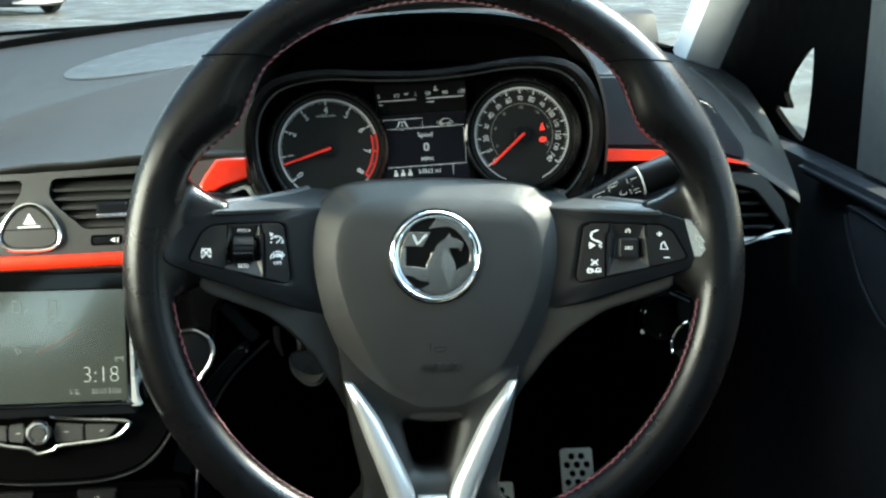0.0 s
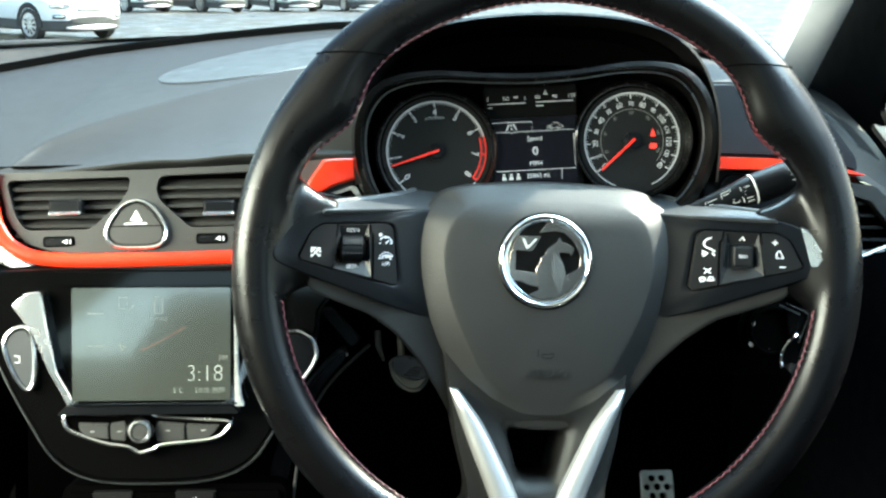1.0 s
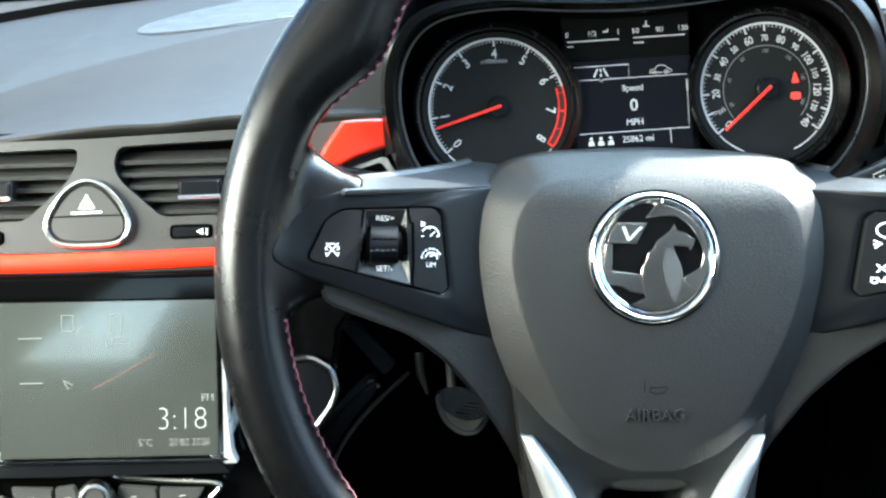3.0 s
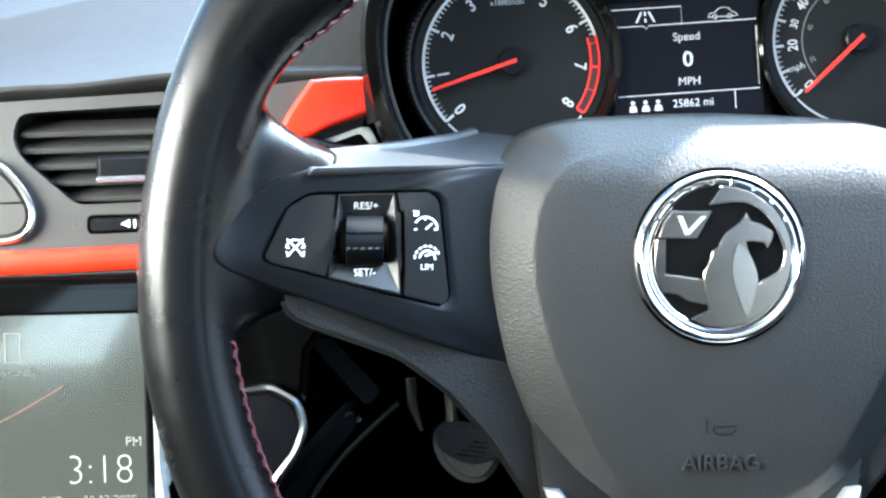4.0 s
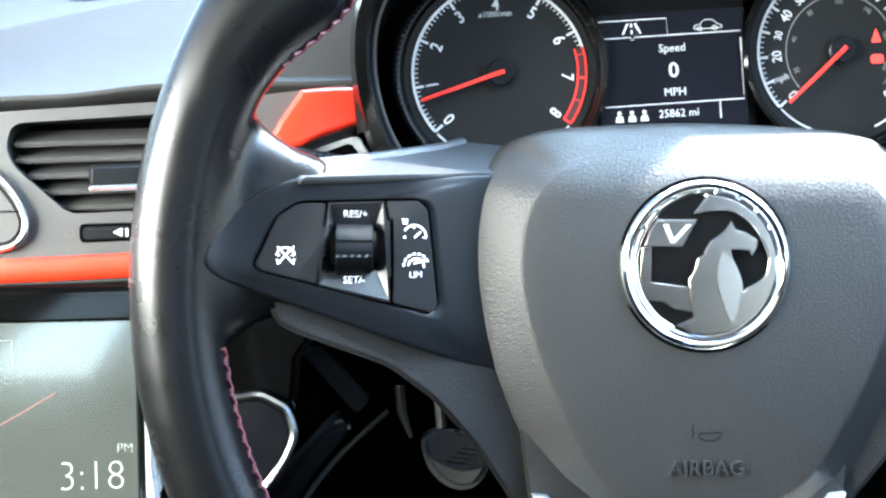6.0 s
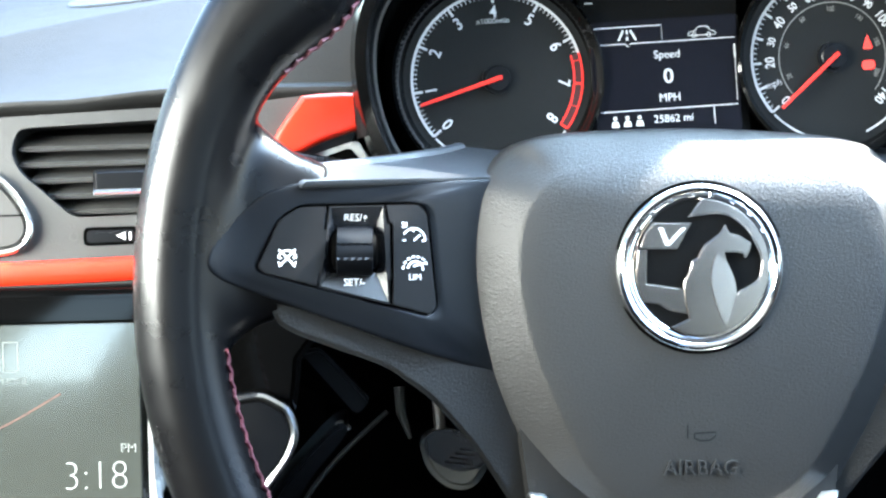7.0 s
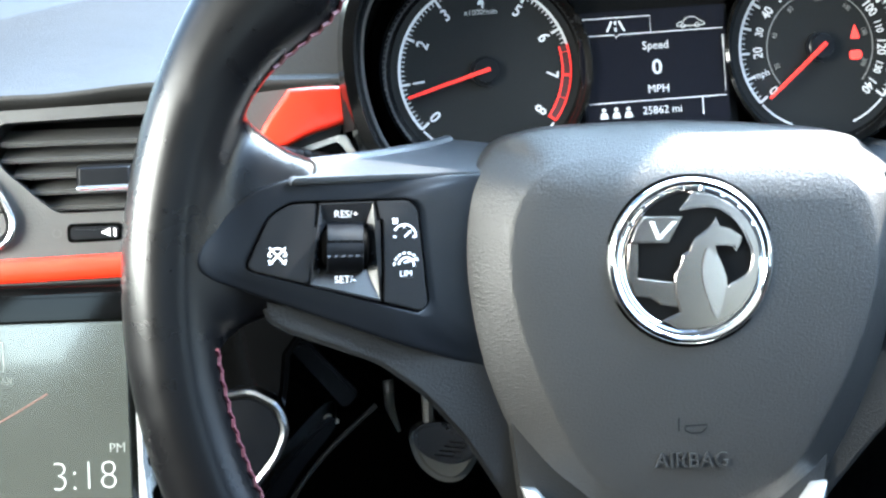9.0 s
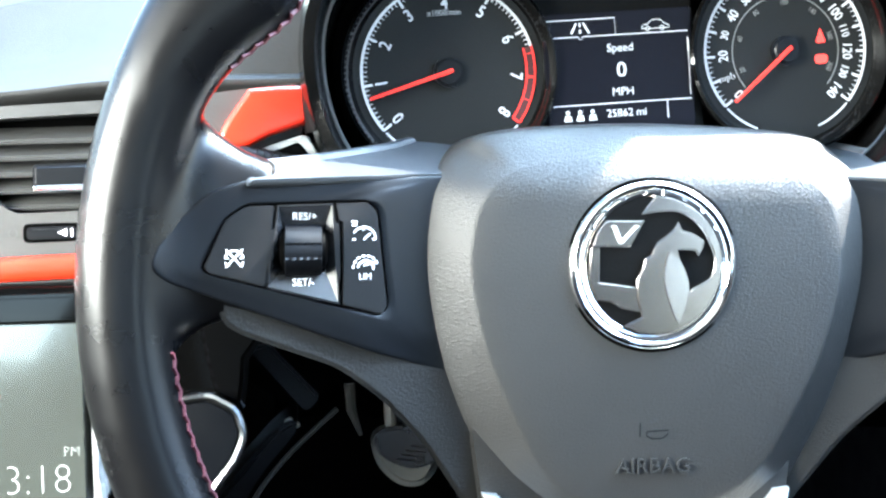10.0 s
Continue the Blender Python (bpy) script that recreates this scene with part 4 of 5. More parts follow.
bm = ribbon([[(-28, 28.2), (-3.5, 28.2)], [(3.5, 28.4), (28, 28.4)], [(-28, 26), (-25, 26)], [(3.4, 26), (8.4, 26)]], 0.5, -83.8)
for text, x in (("0", -27.8), ("1/2", -16), ("1", -3.6), ("50", 4.6), ("90", 16), ("130", 27)):
    letters(text, 2.5, x, 31.4, -83.8, bm=bm)
ribbon([[(-11, 32), (-8.6, 32), (-8.6, 33.2)], [(9.8, 33.2), (9.8, 36)], [(8.4, 33.4), (11.4, 33.4)]], 0.6, -83.8, bm)
part("small_gauges", shift(bm, CL), LIT, cluster)
part("gauge_panel", shift(prism([(-30, 40), (30, 40), (29.5, 18.6), (-29.5, 18.6)], -89, -84), CL), HOODBLACK, cluster)
# lower half set paler, a lens reflection put into its colour
part("hazed_centre_panel", shift(prism([(-30, 18.4), (30, 18.4), (33, -40), (-33, -40)], -89, -84), CL), DIAL, cluster)

# hood over the cluster
ARCH = [(-112, 48), (-113.5, 72), (-111, 97), (-101, 121), (-81, 139), (-50, 150), (0, 155), (50, 153), (84, 144), (104, 127), (114, 103), (117, 78), (115, 50)]
arch = curve(ARCH, 5)


def lifted(k, w, drop=0.0):
    return [(x * k, 60 + (y - 60) * k - drop, w) for x, y in arch]


hood = thing("cluster_hood", "hood arching over the instrument cluster, shade put into its near-black", "cluster hood", (0, 130, -110))
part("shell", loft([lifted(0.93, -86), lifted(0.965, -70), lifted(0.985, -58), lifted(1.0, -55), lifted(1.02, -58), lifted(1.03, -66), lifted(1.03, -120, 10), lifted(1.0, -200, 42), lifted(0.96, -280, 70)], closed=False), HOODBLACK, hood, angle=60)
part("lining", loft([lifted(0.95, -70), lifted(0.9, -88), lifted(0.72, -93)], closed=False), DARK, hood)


# ---- fascia beside the cluster ----
red_l = solo("red_trim", pillow(curve([(-147, 45.5), (-137.5, 59.5), (-134.5, 61.5), (-117.5, 62.2), (-115.5, 60), (-115, 50.5), (-117, 48.6), (-129, 44.8), (-138, 40.5), (-144, 40)], 3, True), -86, -70.5, 2.2), RED, "gloss red trim piece beside the instrument cluster", "trim", frame_of=COL @ Matrix.Translation((0.001, 0.0025, 0.005)), group="red trim")
solo("stalk_collar", prism(rounded([(-138.5, 39.5), (-129, 43.6), (-117, 47.4), (-114.6, 47), (-109, 37), (-126, 33)], 2), -84, -71.5, 2, 2), COLLAR, "chrome and black collar below the red trim", "trim")
solo("collar_inlay", prism(rounded([(-128, 41.5), (-118, 45), (-113.5, 39), (-124, 36.5)], 1.5), -75, -70.8, 0.8), PIANO, "gloss black inlay in the chrome collar", "trim")
red_r = solo("red_trim", prism(rounded([(113, 58.5), (113.5, 66.5), (160, 64.8), (195, 61), (219, 54), (198, 56.5), (160, 58)], 1.5), -86, -66, 2, 3), RED, "slim gloss red trim strip running to the door", "trim", group="red trim")
part("fascia_panel", prism(rounded([(110, 58), (150, 57), (196, 55.5), (206, 50), (206, -20), (112, -24)], 4), -110, -74, 4, 2), SATIN, dash, "black plastic fascia below the red strip")
part("fascia_ring", tube([(x, y, -73) for x, y in curve([(123, 45), (124.5, 50.5), (128.5, 54), (135, 55), (141, 54)], 5)], 1.0, 6), SATIN, dash, "grey ring moulding round the stalk opening")
part("cluster_side_edge", tube([(x, y, -70) for x, y in curve([(113, 58), (110, 46), (102, 36), (92, 28)], 5)], 1.2, 6), SILVER, dash, "thin silver edge line beside the cluster")
# the right wing's shade is put into its colour, darker than the left
part("fascia_wing", prism(rounded([(112, 67.5), (112, 118), (150, 118), (200, 98), (222, 66), (222, 56), (196, 63), (160, 66.5)], 5), -125, -80, 5, 3, lean=-0.12), SATIN, dash, "dark grey dashboard face beside the cluster, shade put into the right one")
part("fascia_wing", prism(rounded([(-112, 64), (-112, 108), (-150, 96), (-165, 75), (-165, 62), (-140, 64.5)], 5), -125, -82, 5, 3, lean=-0.12), DASH, dash, "dark grey dashboard face beside the cluster, shade put into the right one")
# near-black block standing for the shadow line under the pad's lip
part("under_pad_shade", prism([(-420, 46), (-112, 46), (-112, 66), (-420, 58)], -130, -92), DARK, dash, "near-black filler under the pad's lip, shade put into its colour")

# side vent by the door
sv = thing("side_vent", "gloss black side air vent with chrome edge and dark slats", "air vent", (228, 28, -75))
leaf = curve([(205, 50), (222, 48), (234, 40), (243, 24), (248, 8), (236, 4), (210, 2), (196, 10), (194, 36)], 5, True)
part("housing", prism(leaf, -110, -84), DARK, sv)
part("surround", loft([[(220 + (x - 220) * k, 25 + (y - 25) * k, z) for x, y in leaf] for k, z in ((1.06, -84), (1.05, -73), (1.0, -70), (0.86, -73), (0.82, -86))]), PIANO, sv)
for y in (12, 20, 28, 36):
    part("slat", box(196, 238 - (y - 12) * 0.3, y - 1, y + 1, -84, -76, bevel=0.6), SATIN, sv)
part("fin", prism(rounded([(206, 50), (227, 47), (241.5, 31), (245.6, 16.6), (245, 9.5), (232, 26), (222.5, 37.5), (206, 42)], 2), -76, -69, 2, 2), SPOKE, sv, "grey satin fin over the vent")
part("tip", tube(curve([(246, 9.6, -69), (232, 7.4, -69), (218, 2, -69), (204, -1, -69)], 5), 1.5, 6), CHROME, sv, "chrome lower edge")
# grille slots on the pad
gr = thing("demister_grille", "black demister grille with slots along the dashboard edge", "grille", (285, 280, 1085), WORLD)
line = curve([(298, 450, 0), (296, 400, 0), (289, 330, 0), (280, 260, 0), (269, 195, 0)], 6)
part("frame", loft([[(x + d, y, side_height(x + d, y) + 0.6) for x, y, z in line] for d in (-8, -4, 0, 4, 8)], closed=False), DARK, gr)
part("rim", tube([(x - 9, y, side_height(x - 9, y)) for x, y, z in line] + [(x + 9, y, side_height(x + 9, y)) for x, y, z in reversed(line)], 1.2, 6, closed=True), DASH, gr)
for i in range(2, len(line) - 1):
    x, y, z = line[i]
    part("slat", tube([(x + d, y + d * 0.35, side_height(x + d, y) + 1.0) for d in (-8, -3, 3, 8)], 1.1, 6), DASH, gr)

# ---- centre vent panel ----
vp = thing("centre_vent_panel", "grey centre vent panel with two slatted vents", "air vent", (-255, 25, -90), FASCIA)
PANEL = rounded([(-339, 52.5), (-255, 54.5), (-150, 60), (-115, 64), (-115, 44), (-146, 34), (-140, 0), (-200, 2), (-303, 2), (-322, 8), (-333, 22)], 5)
VL = rounded([(-334, 47.5), (-256.5, 50.5), (-258, 42), (-263, 34), (-272, 26), (-282, 17), (-322, 16), (-329, 26)], 4)
VR = rounded([(-238.5, 51), (-160, 55), (-158, 20), (-219, 18), (-229, 27), (-238, 35), (-241, 42)], 4)


part("face_plate", frame_with_holes(PANEL, [VL, VR], -105, -82), TRIMGREY, vp, "grey grained face plate", angle=30)
part("duct", prism([(-340, 54), (-140, 58), (-140, 8), (-340, 8)], -150, -112), DARK, vp)
for hole, rows in ((VL, 6), (VR, 6)):
    x0, x1 = min(p[0] for p in hole), max(p[0] for p in hole)
    for i in range(rows):
        y = 19.5 + i * 5.9
        left = x0 + 1.5 + (max(0, 26 - y) * 0.3 if hole is VL else max(0, 42 - y) * 0.85)
        right = x1 - 1.5 - (max(0, 42 - y) * 0.95 if hole is VL else 0)
        bm = box(left, right, -1.0, 1.0, -7, 7, bevel=0.8)
        part("slat", shift(bm, Matrix.Translation((0, y + 0.4, -91)) @ pose(0, 0, 0, 22, 0, 0.9)), SLAT, vp)
for x in (-296.5, -200.5):
    t = part("vane_tab", prism(rounded([(x - 10, 26.5), (x + 10, 27), (x + 10, 36), (x - 10, 35.5)], 2), -92, -76, 2.6, 3), SATIN, vp, "dark vane slider tab with a chrome lip")
    part("tab_chrome", prism(rounded([(x - 9.8, 26.0), (x + 9.8, 26.4), (x + 9.8, 28.4), (x - 9.8, 28.0)], 0.9), -84, -75.2, 0.8, 3), SILVER, t)
for x, y in ((-301.5, 9.0), (-205.5, 11.0)):
    s = part("thumb_slot", prism(rounded([(x - 10, y - 3.6), (x + 10, y - 3.0), (x + 10, y + 3.6), (x - 10, y + 3.4)], 2.4), -90, -81.4, 0.5), DARK, vp)
    part("thumb_wheel", prism(rounded([(x - 8.6, y - 2.4), (x + 8.6, y - 2), (x + 8.6, y + 2.4), (x - 8.6, y + 2.2)], 1.8), -86, -80.2, 0.9), SATIN, s)
    part("arrow_print", prism([(x + 2.4, y + 0.1), (x + 5.6, y + 1.6), (x + 5.6, y - 1.3)], -81, -80.0, bm=ribbon([[(x + 7.4, y - 1.4), (x + 7.4, y + 1.5)]], 0.7, -80)), PRINT, s)
    part("ring_print", ribbon([arc(x - 13.5, y, 1.5, 110, 430, 10)], 0.5, -81.8), SLAT, s)

hz = thing("hazard_button", "black hazard button in a rounded chrome frame", "button", (-255.7, 20, -80), COL @ Matrix.Translation((0.0018, 0.0022, 0.008)))
HZ = [(-272.6, 9.5), (-274.6, 16), (-271, 24), (-265, 31.5), (-258.5, 35.2), (-252.5, 35.2), (-246.5, 31.8), (-240, 24), (-236.8, 16), (-238.8, 9.5), (-246, 6.2), (-265, 6.0)]
hz_line = curve(HZ, 4, True)
part("frame", tube([(x, y, -79.5) for x, y in hz_line], 1.3, 8, closed=True), SOFTCHROME, hz, "chrome frame")
part("key", prism([(-255.7 + (x + 255.7) * 0.95, 20.5 + (y - 20.5) * 0.95) for x, y in hz_line], -88, -79.2, 1.6, 3), SLAT, hz)
part("seam", ribbon([[(-272, 19.2), (-239, 19.8)]], 0.6, -79.0), DARK, hz)
part("triangle_print", prism([(-259.6, 22.8), (-251.8, 22.9), (-255.7, 29.6)], -79.4, -78.9, bm=ribbon([[(-263, 20.9), (-249, 21.3)]], 0.9, -78.9)), PRINT, hz)

# red sweep under the vents
sweep = curve([(-349, 50, -80), (-347, 40, -79), (-340.5, 20, -77), (-327, 5, -76), (-306, -1.8, -75.5), (-260, -2.4, -75), (-200, -0.8, -75), (-140, 1.5, -76)], 8)
solo("red_trim", tube(sweep, [max(4.4, 11.5 - 0.32 * i) for i in range(len(sweep))], 14, flat=0.55), RED, "gloss red trim strip sweeping under the centre vents", "trim", frame_of=FASCIA, group="red trim", angle=80)
bm = pillow(curve([(-362, 24), (-352, 6), (-340, -5), (-320, -11), (-290, -12), (-200, -11), (-140, -9), (-138, 1), (-200, -3), (-300, -4), (-325, 1), (-341, 14), (-352, 30)], 4, True), -95, -74.5, 3.0)
for v in bm.verts:
    v.co.z -= 0.003 * max(0.0, -285 - v.co.x) ** 2 + 0.15 * (v.co.y + 6)
solo("lacquer_band", bm, GLOSSBLACK, "piano black band below the red strip", "trim", frame_of=FASCIA)

# ---- centre console ----
con = thing("centre_console", "piano black centre console with touch screen surround", "console", (-245, -75, -75), CONSOLE)
SH = [(-352, -8), (-350, -30), (-342, -55), (-331, -80), (-319, -103), (-303, -128), (-280, -141), (-245, -144), (-205, -142), (-180, -131), (-165, -110), (-152, -85), (-140, -60), (-136, -36), (-136, -8)]
shield = curve(SH, 4, True)
part("shield", prism(shield, -120, -68, 3, 3), PIANO, con, "piano black shield panel")
part("shield_line", tube([(x, y, -67.5) for x, y in shield if y < -95 or (x < -300 and y < -48)], 0.8, 6), DIMSILVER, con)
part("screen_hood", prism(rounded([(-302, -10), (-184, -9), (-186, -18), (-300, -18.5)], 2), -75, -52, 3, 2), PIANO, con)
scr = part("screen", prism(rounded([(-287.4, -19), (-190.6, -19), (-190.6, -88.8), (-287.4, -88.8)], 1.5), -70, -50, 0.5), SCREEN, con, "grey-green glass touch screen, switched on")
for text, size, x, y, wide in (("3:18", 10.8, -209.5, -74.4, 0.9), ("PM", 3.6, -198.0, -64.8, 0.9), ("5\u00b0C", 3.4, -226, -84.6, 0.9), ("20/02/2020", 3.4, -206.5, -84.6, 0.85), ("PHONE", 2.6, -237, -40.5, 0.9)):
    part("screen_print", letters(text, size, x + 2.8, y + 2.0, -49.8, wide=wide, thin=0.042 * size), SCREENDIM if text == "PHONE" else SCREENPRINT, scr)
for mark in ([[(-239.5, -27), (-234.5, -27), (-234.5, -37), (-239.5, -37), (-239.5, -27)]], [[(-261, -27), (-256, -27), (-256, -34), (-261, -34), (-261, -27)], [(-255, -35), (-252, -32)]], [[(-280, -37), (-270, -37)]], [[(-280, -57), (-270, -57)]], [[(-261, -56), (-257, -58), (-259, -60), (-261, -56)]]):
    part("screen_print", shift(ribbon(mark, 0.45, -49.8), Matrix.Translation((2.4, 2.2, 0))), SCREENDIM, scr)
# a thin, dim red streak drawn across the screen
part("screen_streak", ribbon([curve([(-246, -58), (-232, -51), (-218, -43)], 6)], 0.6, -49.85), material("dim_red_streak", (0.11, 0.06, 0.05), 0.4, glow=0.04), scr)
# chrome brackets on either side of the screen
for g in (1, -1):
    br = [(-242 + (x + 242) * g, y) for x, y in [(-326, -30), (-317, -22.5), (-308, -21.5), (-303.5, -47), (-298.6, -71), (-291.5, -84), (-287, -93), (-292, -93), (-303.5, -72), (-313, -48)]]
    if g < 0:
        br = [(-242 - (x + 242), y) for x, y in [(-301.2, -58), (-298.6, -71), (-291.5, -84), (-287, -93), (-292, -93), (-303.5, -72)]][::-1]
    part("bracket", prism(rounded(br, 2), -72, -58, 3, 3), SILVER, con, "chrome bracket beside the screen", angle=50)
    bt = curve([(-332, -55), (-327.5, -46.5), (-319, -44.5), (-314, -53), (-313.6, -74), (-316.5, -83), (-322, -80), (-328.5, -68)], 3, True) if g > 0 else [(-161, -49), (-150, -47.5), (-140.5, -53), (-138, -62), (-141.5, -71), (-151, -83), (-160, -90), (-166, -70)]
    # the left button is paled in colour to stand for its reflection
    btn = part("side_button", prism(rounded(bt, 4), -72, -63.5, 2, 2), LEDGEGREY if g > 0 else SATIN, con, "side button in a chrome frame, the left one's reflection put into its grey")
    part("button_frame", tube([(x, y, -64) for x, y in rounded(bt, 3)], 1.7, 8, closed=True), SOFTCHROME, btn)
    bx = -324 if g > 0 else -160
    part("button_print", ribbon([[(bx - 1.5, -62), (bx + 1.5, -62), (bx + 1.5, -66), (bx - 1.5, -66)]], 0.6, -63.3), PRINT, btn)
part("lower_lip", prism(rounded([(-293, -92.5), (-190, -92.5), (-186, -98), (-298, -98)], 1.5), -70, -54, 1.5, 2), SATIN, con)
bar = [(-292, -99.2), (-277, -99.4), (-262, -99.8), (-256, -98.2), (-249, -95.6), (-242, -98.6), (-236, -101.4), (-215, -103.6), (-194.5, -105.2), (-194, -109.5), (-204, -116), (-234, -119.2), (-240, -122), (-249, -124), (-256, -120.4), (-270, -118), (-290, -110.5), (-295, -104)]
bar = [(x, y + 1.3) for x, y in bar]
kb = part("control_bar", prism(curve(bar, 6, True), -72, -62, 2, 2), DARK, con, "row of audio keys in a chrome frame")
part("bar_frame", tube([(x, y, -61.2) for x, y in curve(bar, 6, True)], 1.5, 8, closed=True), SILVER, kb, "chrome frame")
for keys in (((-286.5, -103.6), (-267.5, -104.2), (-267.5, -114.2), (-281, -113), (-285.5, -108.5)), ((-266.7, -104.2), (-258, -103), (-256, -108), (-257.5, -115.5), (-266.7, -114.4)), ((-237.5, -103.4), (-220.4, -105), (-220.4, -115.2), (-238, -116), (-239.5, -109)), ((-219.6, -105), (-199, -105.8), (-201.5, -110), (-206, -114.2), (-219.6, -115.2))):
    part("audio_key", prism(rounded(keys, 1.4), -68, -60.2, 0.9), SLAT, kb)
    mx = sum(p[0] for p in keys) / len(keys)
    part("key_print", ribbon([[(mx - 1.4, -109.4), (mx + 1.4, -109.0)]], 0.6, -60.05), DIMLIT, kb)
part("knob", loft([[(-247.5 + r * math.cos(k * math.tau / 36), -108.6 + r * math.sin(k * math.tau / 36), w) for k in range(36)] for r, w in ((8.2, -66), (8.0, -57), (7.0, -54.5), (5.8, -54.3), (5.2, -55.6), (0.4, -55.4))]), SILVER, kb, "chrome rotary knob", angle=30)
part("knob_cap", prism(disc(-247.5, -108.6, 4.8, 24), -57, -54.9, 0.6), TRIMGREY, kb)
part("screen_edge", tube([(-290, -90.4, -50.6), (-187, -90.8, -50.6)], 0.7, 6), CHROME, con, "thin chrome line below the screen")
part("screen_edge", prism(rounded([(-188.8, -17), (-187.4, -17), (-186.6, -70), (-185, -88), (-182.8, -93), (-188.8, -93)], 1), -60, -51.4, 1.2, 2), COLLAR, con, "strip beside the screen, coloured pale for a bright reflection")

# lower console stack below the shield
low = thing("heater_panel", "grey lower console panel with round heater dials", "heater panel", (-240, -175, -85), CONSOLE)
part("panel", prism(rounded([(-300, -147), (-160, -147), (-150, -235), (-310, -235)], 6), -120, -74, 4, 2), DARK, low)
for x in (-268, -216):
    part("switch", prism(rounded([(x - 13, -150), (x + 13, -150), (x + 11, -161), (x - 11, -161)], 2), -78, -72, 1), BUTTON, low)
    part("switch_print", ribbon([[(x - 1.6, -156), (x, -154), (x + 1.6, -156)]], 0.5, -71.8), DIMLIT, low)
for x in (-288, -240, -192):
    part("dial_ring", tube([(x + 17 * math.cos(k * math.tau / 28), -186 + 17 * math.sin(k * math.tau / 28), -72) for k in range(28)], 1.8, 6, closed=True), SILVER, low)
    part("dial_knob", prism(disc(x, -186, 15, 28), -76, -58, 2, 2), DARK, low)

# console side edges sweeping back beneath the wheel
solo("console_edge", tube(curve([(-106, -57, -92), (-127, -76, -90), (-141, -95, -88), (-152, -125, -86), (-158, -170, -84)], 6), 1.0, 8), SLAT, "thin grey curved edge of the centre console", "trim")
solo("console_flank", prism(curve([(-128, -64), (-150, -88), (-162, -112), (-172, -140), (-178, -190), (-168, -190), (-161, -145), (-150, -110), (-138, -86), (-122, -66)], 4, True), -130, -95, 3, 2), SATIN, "blue-black plastic console flank", "trim")

# column adjuster lever
lv = thing("adjuster_lever", "grey plastic column lever with a rounded dark-faced pad", "lever", (-82, -75, -90))
part("pad", prism(curve([(-93, -71), (-89, -66), (-80, -66), (-70, -72), (-67, -80), (-73, -88), (-82, -88), (-90, -81)], 5, True), -100, -90, 3, 3), LEVERGREY, lv, "rounded grey pad")
part("pad_face", prism(curve([(-92, -69), (-88, -65), (-79, -65), (-69, -71), (-68, -78), (-78, -81), (-89, -76)], 5, True), -92, -88.6, 1.2, 2), WELL, lv, "dark ribbed face")
for k in range(4):
    part("rib", tube([(-84 + 2 * k, -76.6 + 1.6 * k, -88.4), (-74 + 0.8 * k, -78.2 + 1.8 * k, -88.4)], 0.35, 6), BUTTON, lv)
part("arm", tube([(-85, -68, -96), (-85.5, -55, -100), (-84, -40, -104)], 2.4, 8), LEVERGREY, lv)
solo("column_bracket", tube([(-101, -48, -95), (-100.5, -58, -94), (-97, -68, -93)], [2.2, 2.0, 0.7], 8), LEVERGREY, "thin steel bracket below the steering column", "bracket")
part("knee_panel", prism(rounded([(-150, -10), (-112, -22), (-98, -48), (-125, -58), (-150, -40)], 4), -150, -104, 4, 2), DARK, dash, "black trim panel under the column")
part("knee_clip", prism(rounded([(-127, -63), (-124, -61.5), (-120, -65), (-125, -66)], 1.2), -104, -99, 1, 2), STEEL, dash, "small bright metal clip under the column")
part("knee_brace", prism(rounded([(-140, -34), (-132, -32), (-112, -54), (-118, -60)], 3), -110, -100, 2, 2), DOORMAT, dash, "blue-black plastic brace under the column")

# ---- footwell and pedals ----


def pedal(name, label, x, y, z, width, height, holes):
    p = thing(name, label, "pedal", (x, y, z), WORLD, group="pedals")
    m = Matrix.Translation((x, y, z)) @ pose(0, 0, 0, 58)
    outline = rounded([(-width / 2, -height / 2), (width / 2, -height / 2), (width / 2, height / 2), (-width / 2, height / 2)], 4)
    loops = []
    rows = int(height // 9)
    for r in range(rows):
        n = holes if r % 2 == 0 else holes - 1
        for c in range(n):
            loops.append(disc((c - (n - 1) / 2) * 10.5, (r - (rows - 1) / 2) * 9.0, 3.6, 12))
    part("pad", shift(frame_with_holes(outline, loops, 0, 4), m), STEEL, p, "drilled steel pad")
    part("rubber", shift(prism([(a * 0.96, b * 0.96) for a, b in outline], -4, -0.6), m), DARK, p)
    part("arm", tube([(x, y + 8, z + 4), (x, y + 60, z + 90), (x, y + 70, z + 220), (x, 700, z + 230)], 7, 8), DARK, p)


pedal("accelerator_pedal", "drilled steel accelerator pedal in the dark footwell", 193, 455, 630, 34, 62, 3)
pedal("brake_pedal", "drilled steel brake pedal in the dark footwell", 100, 440, 612, 46, 44, 4)

# ---- cabin shell ----
CX = -255
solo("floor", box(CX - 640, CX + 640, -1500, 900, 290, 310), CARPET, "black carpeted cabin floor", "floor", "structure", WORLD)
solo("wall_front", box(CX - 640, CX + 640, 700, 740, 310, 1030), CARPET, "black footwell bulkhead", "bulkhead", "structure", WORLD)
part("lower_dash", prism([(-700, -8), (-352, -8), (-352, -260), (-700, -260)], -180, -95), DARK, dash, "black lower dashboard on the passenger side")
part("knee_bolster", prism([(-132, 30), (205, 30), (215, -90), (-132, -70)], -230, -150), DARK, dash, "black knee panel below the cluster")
part("passenger_fascia", prism(rounded([(-700, 50), (-350, 48), (-352, -10), (-700, -10)], 4), -180, -88, 4, 2), SATIN, dash, "dark fascia panel on the passenger side")
ceil = box(CX - 560, CX + 560, -1500, -130, 1480, 1500)
solo("ceiling", ceil, HEADLINER, "pale fabric headliner", "ceiling", "structure", WORLD)


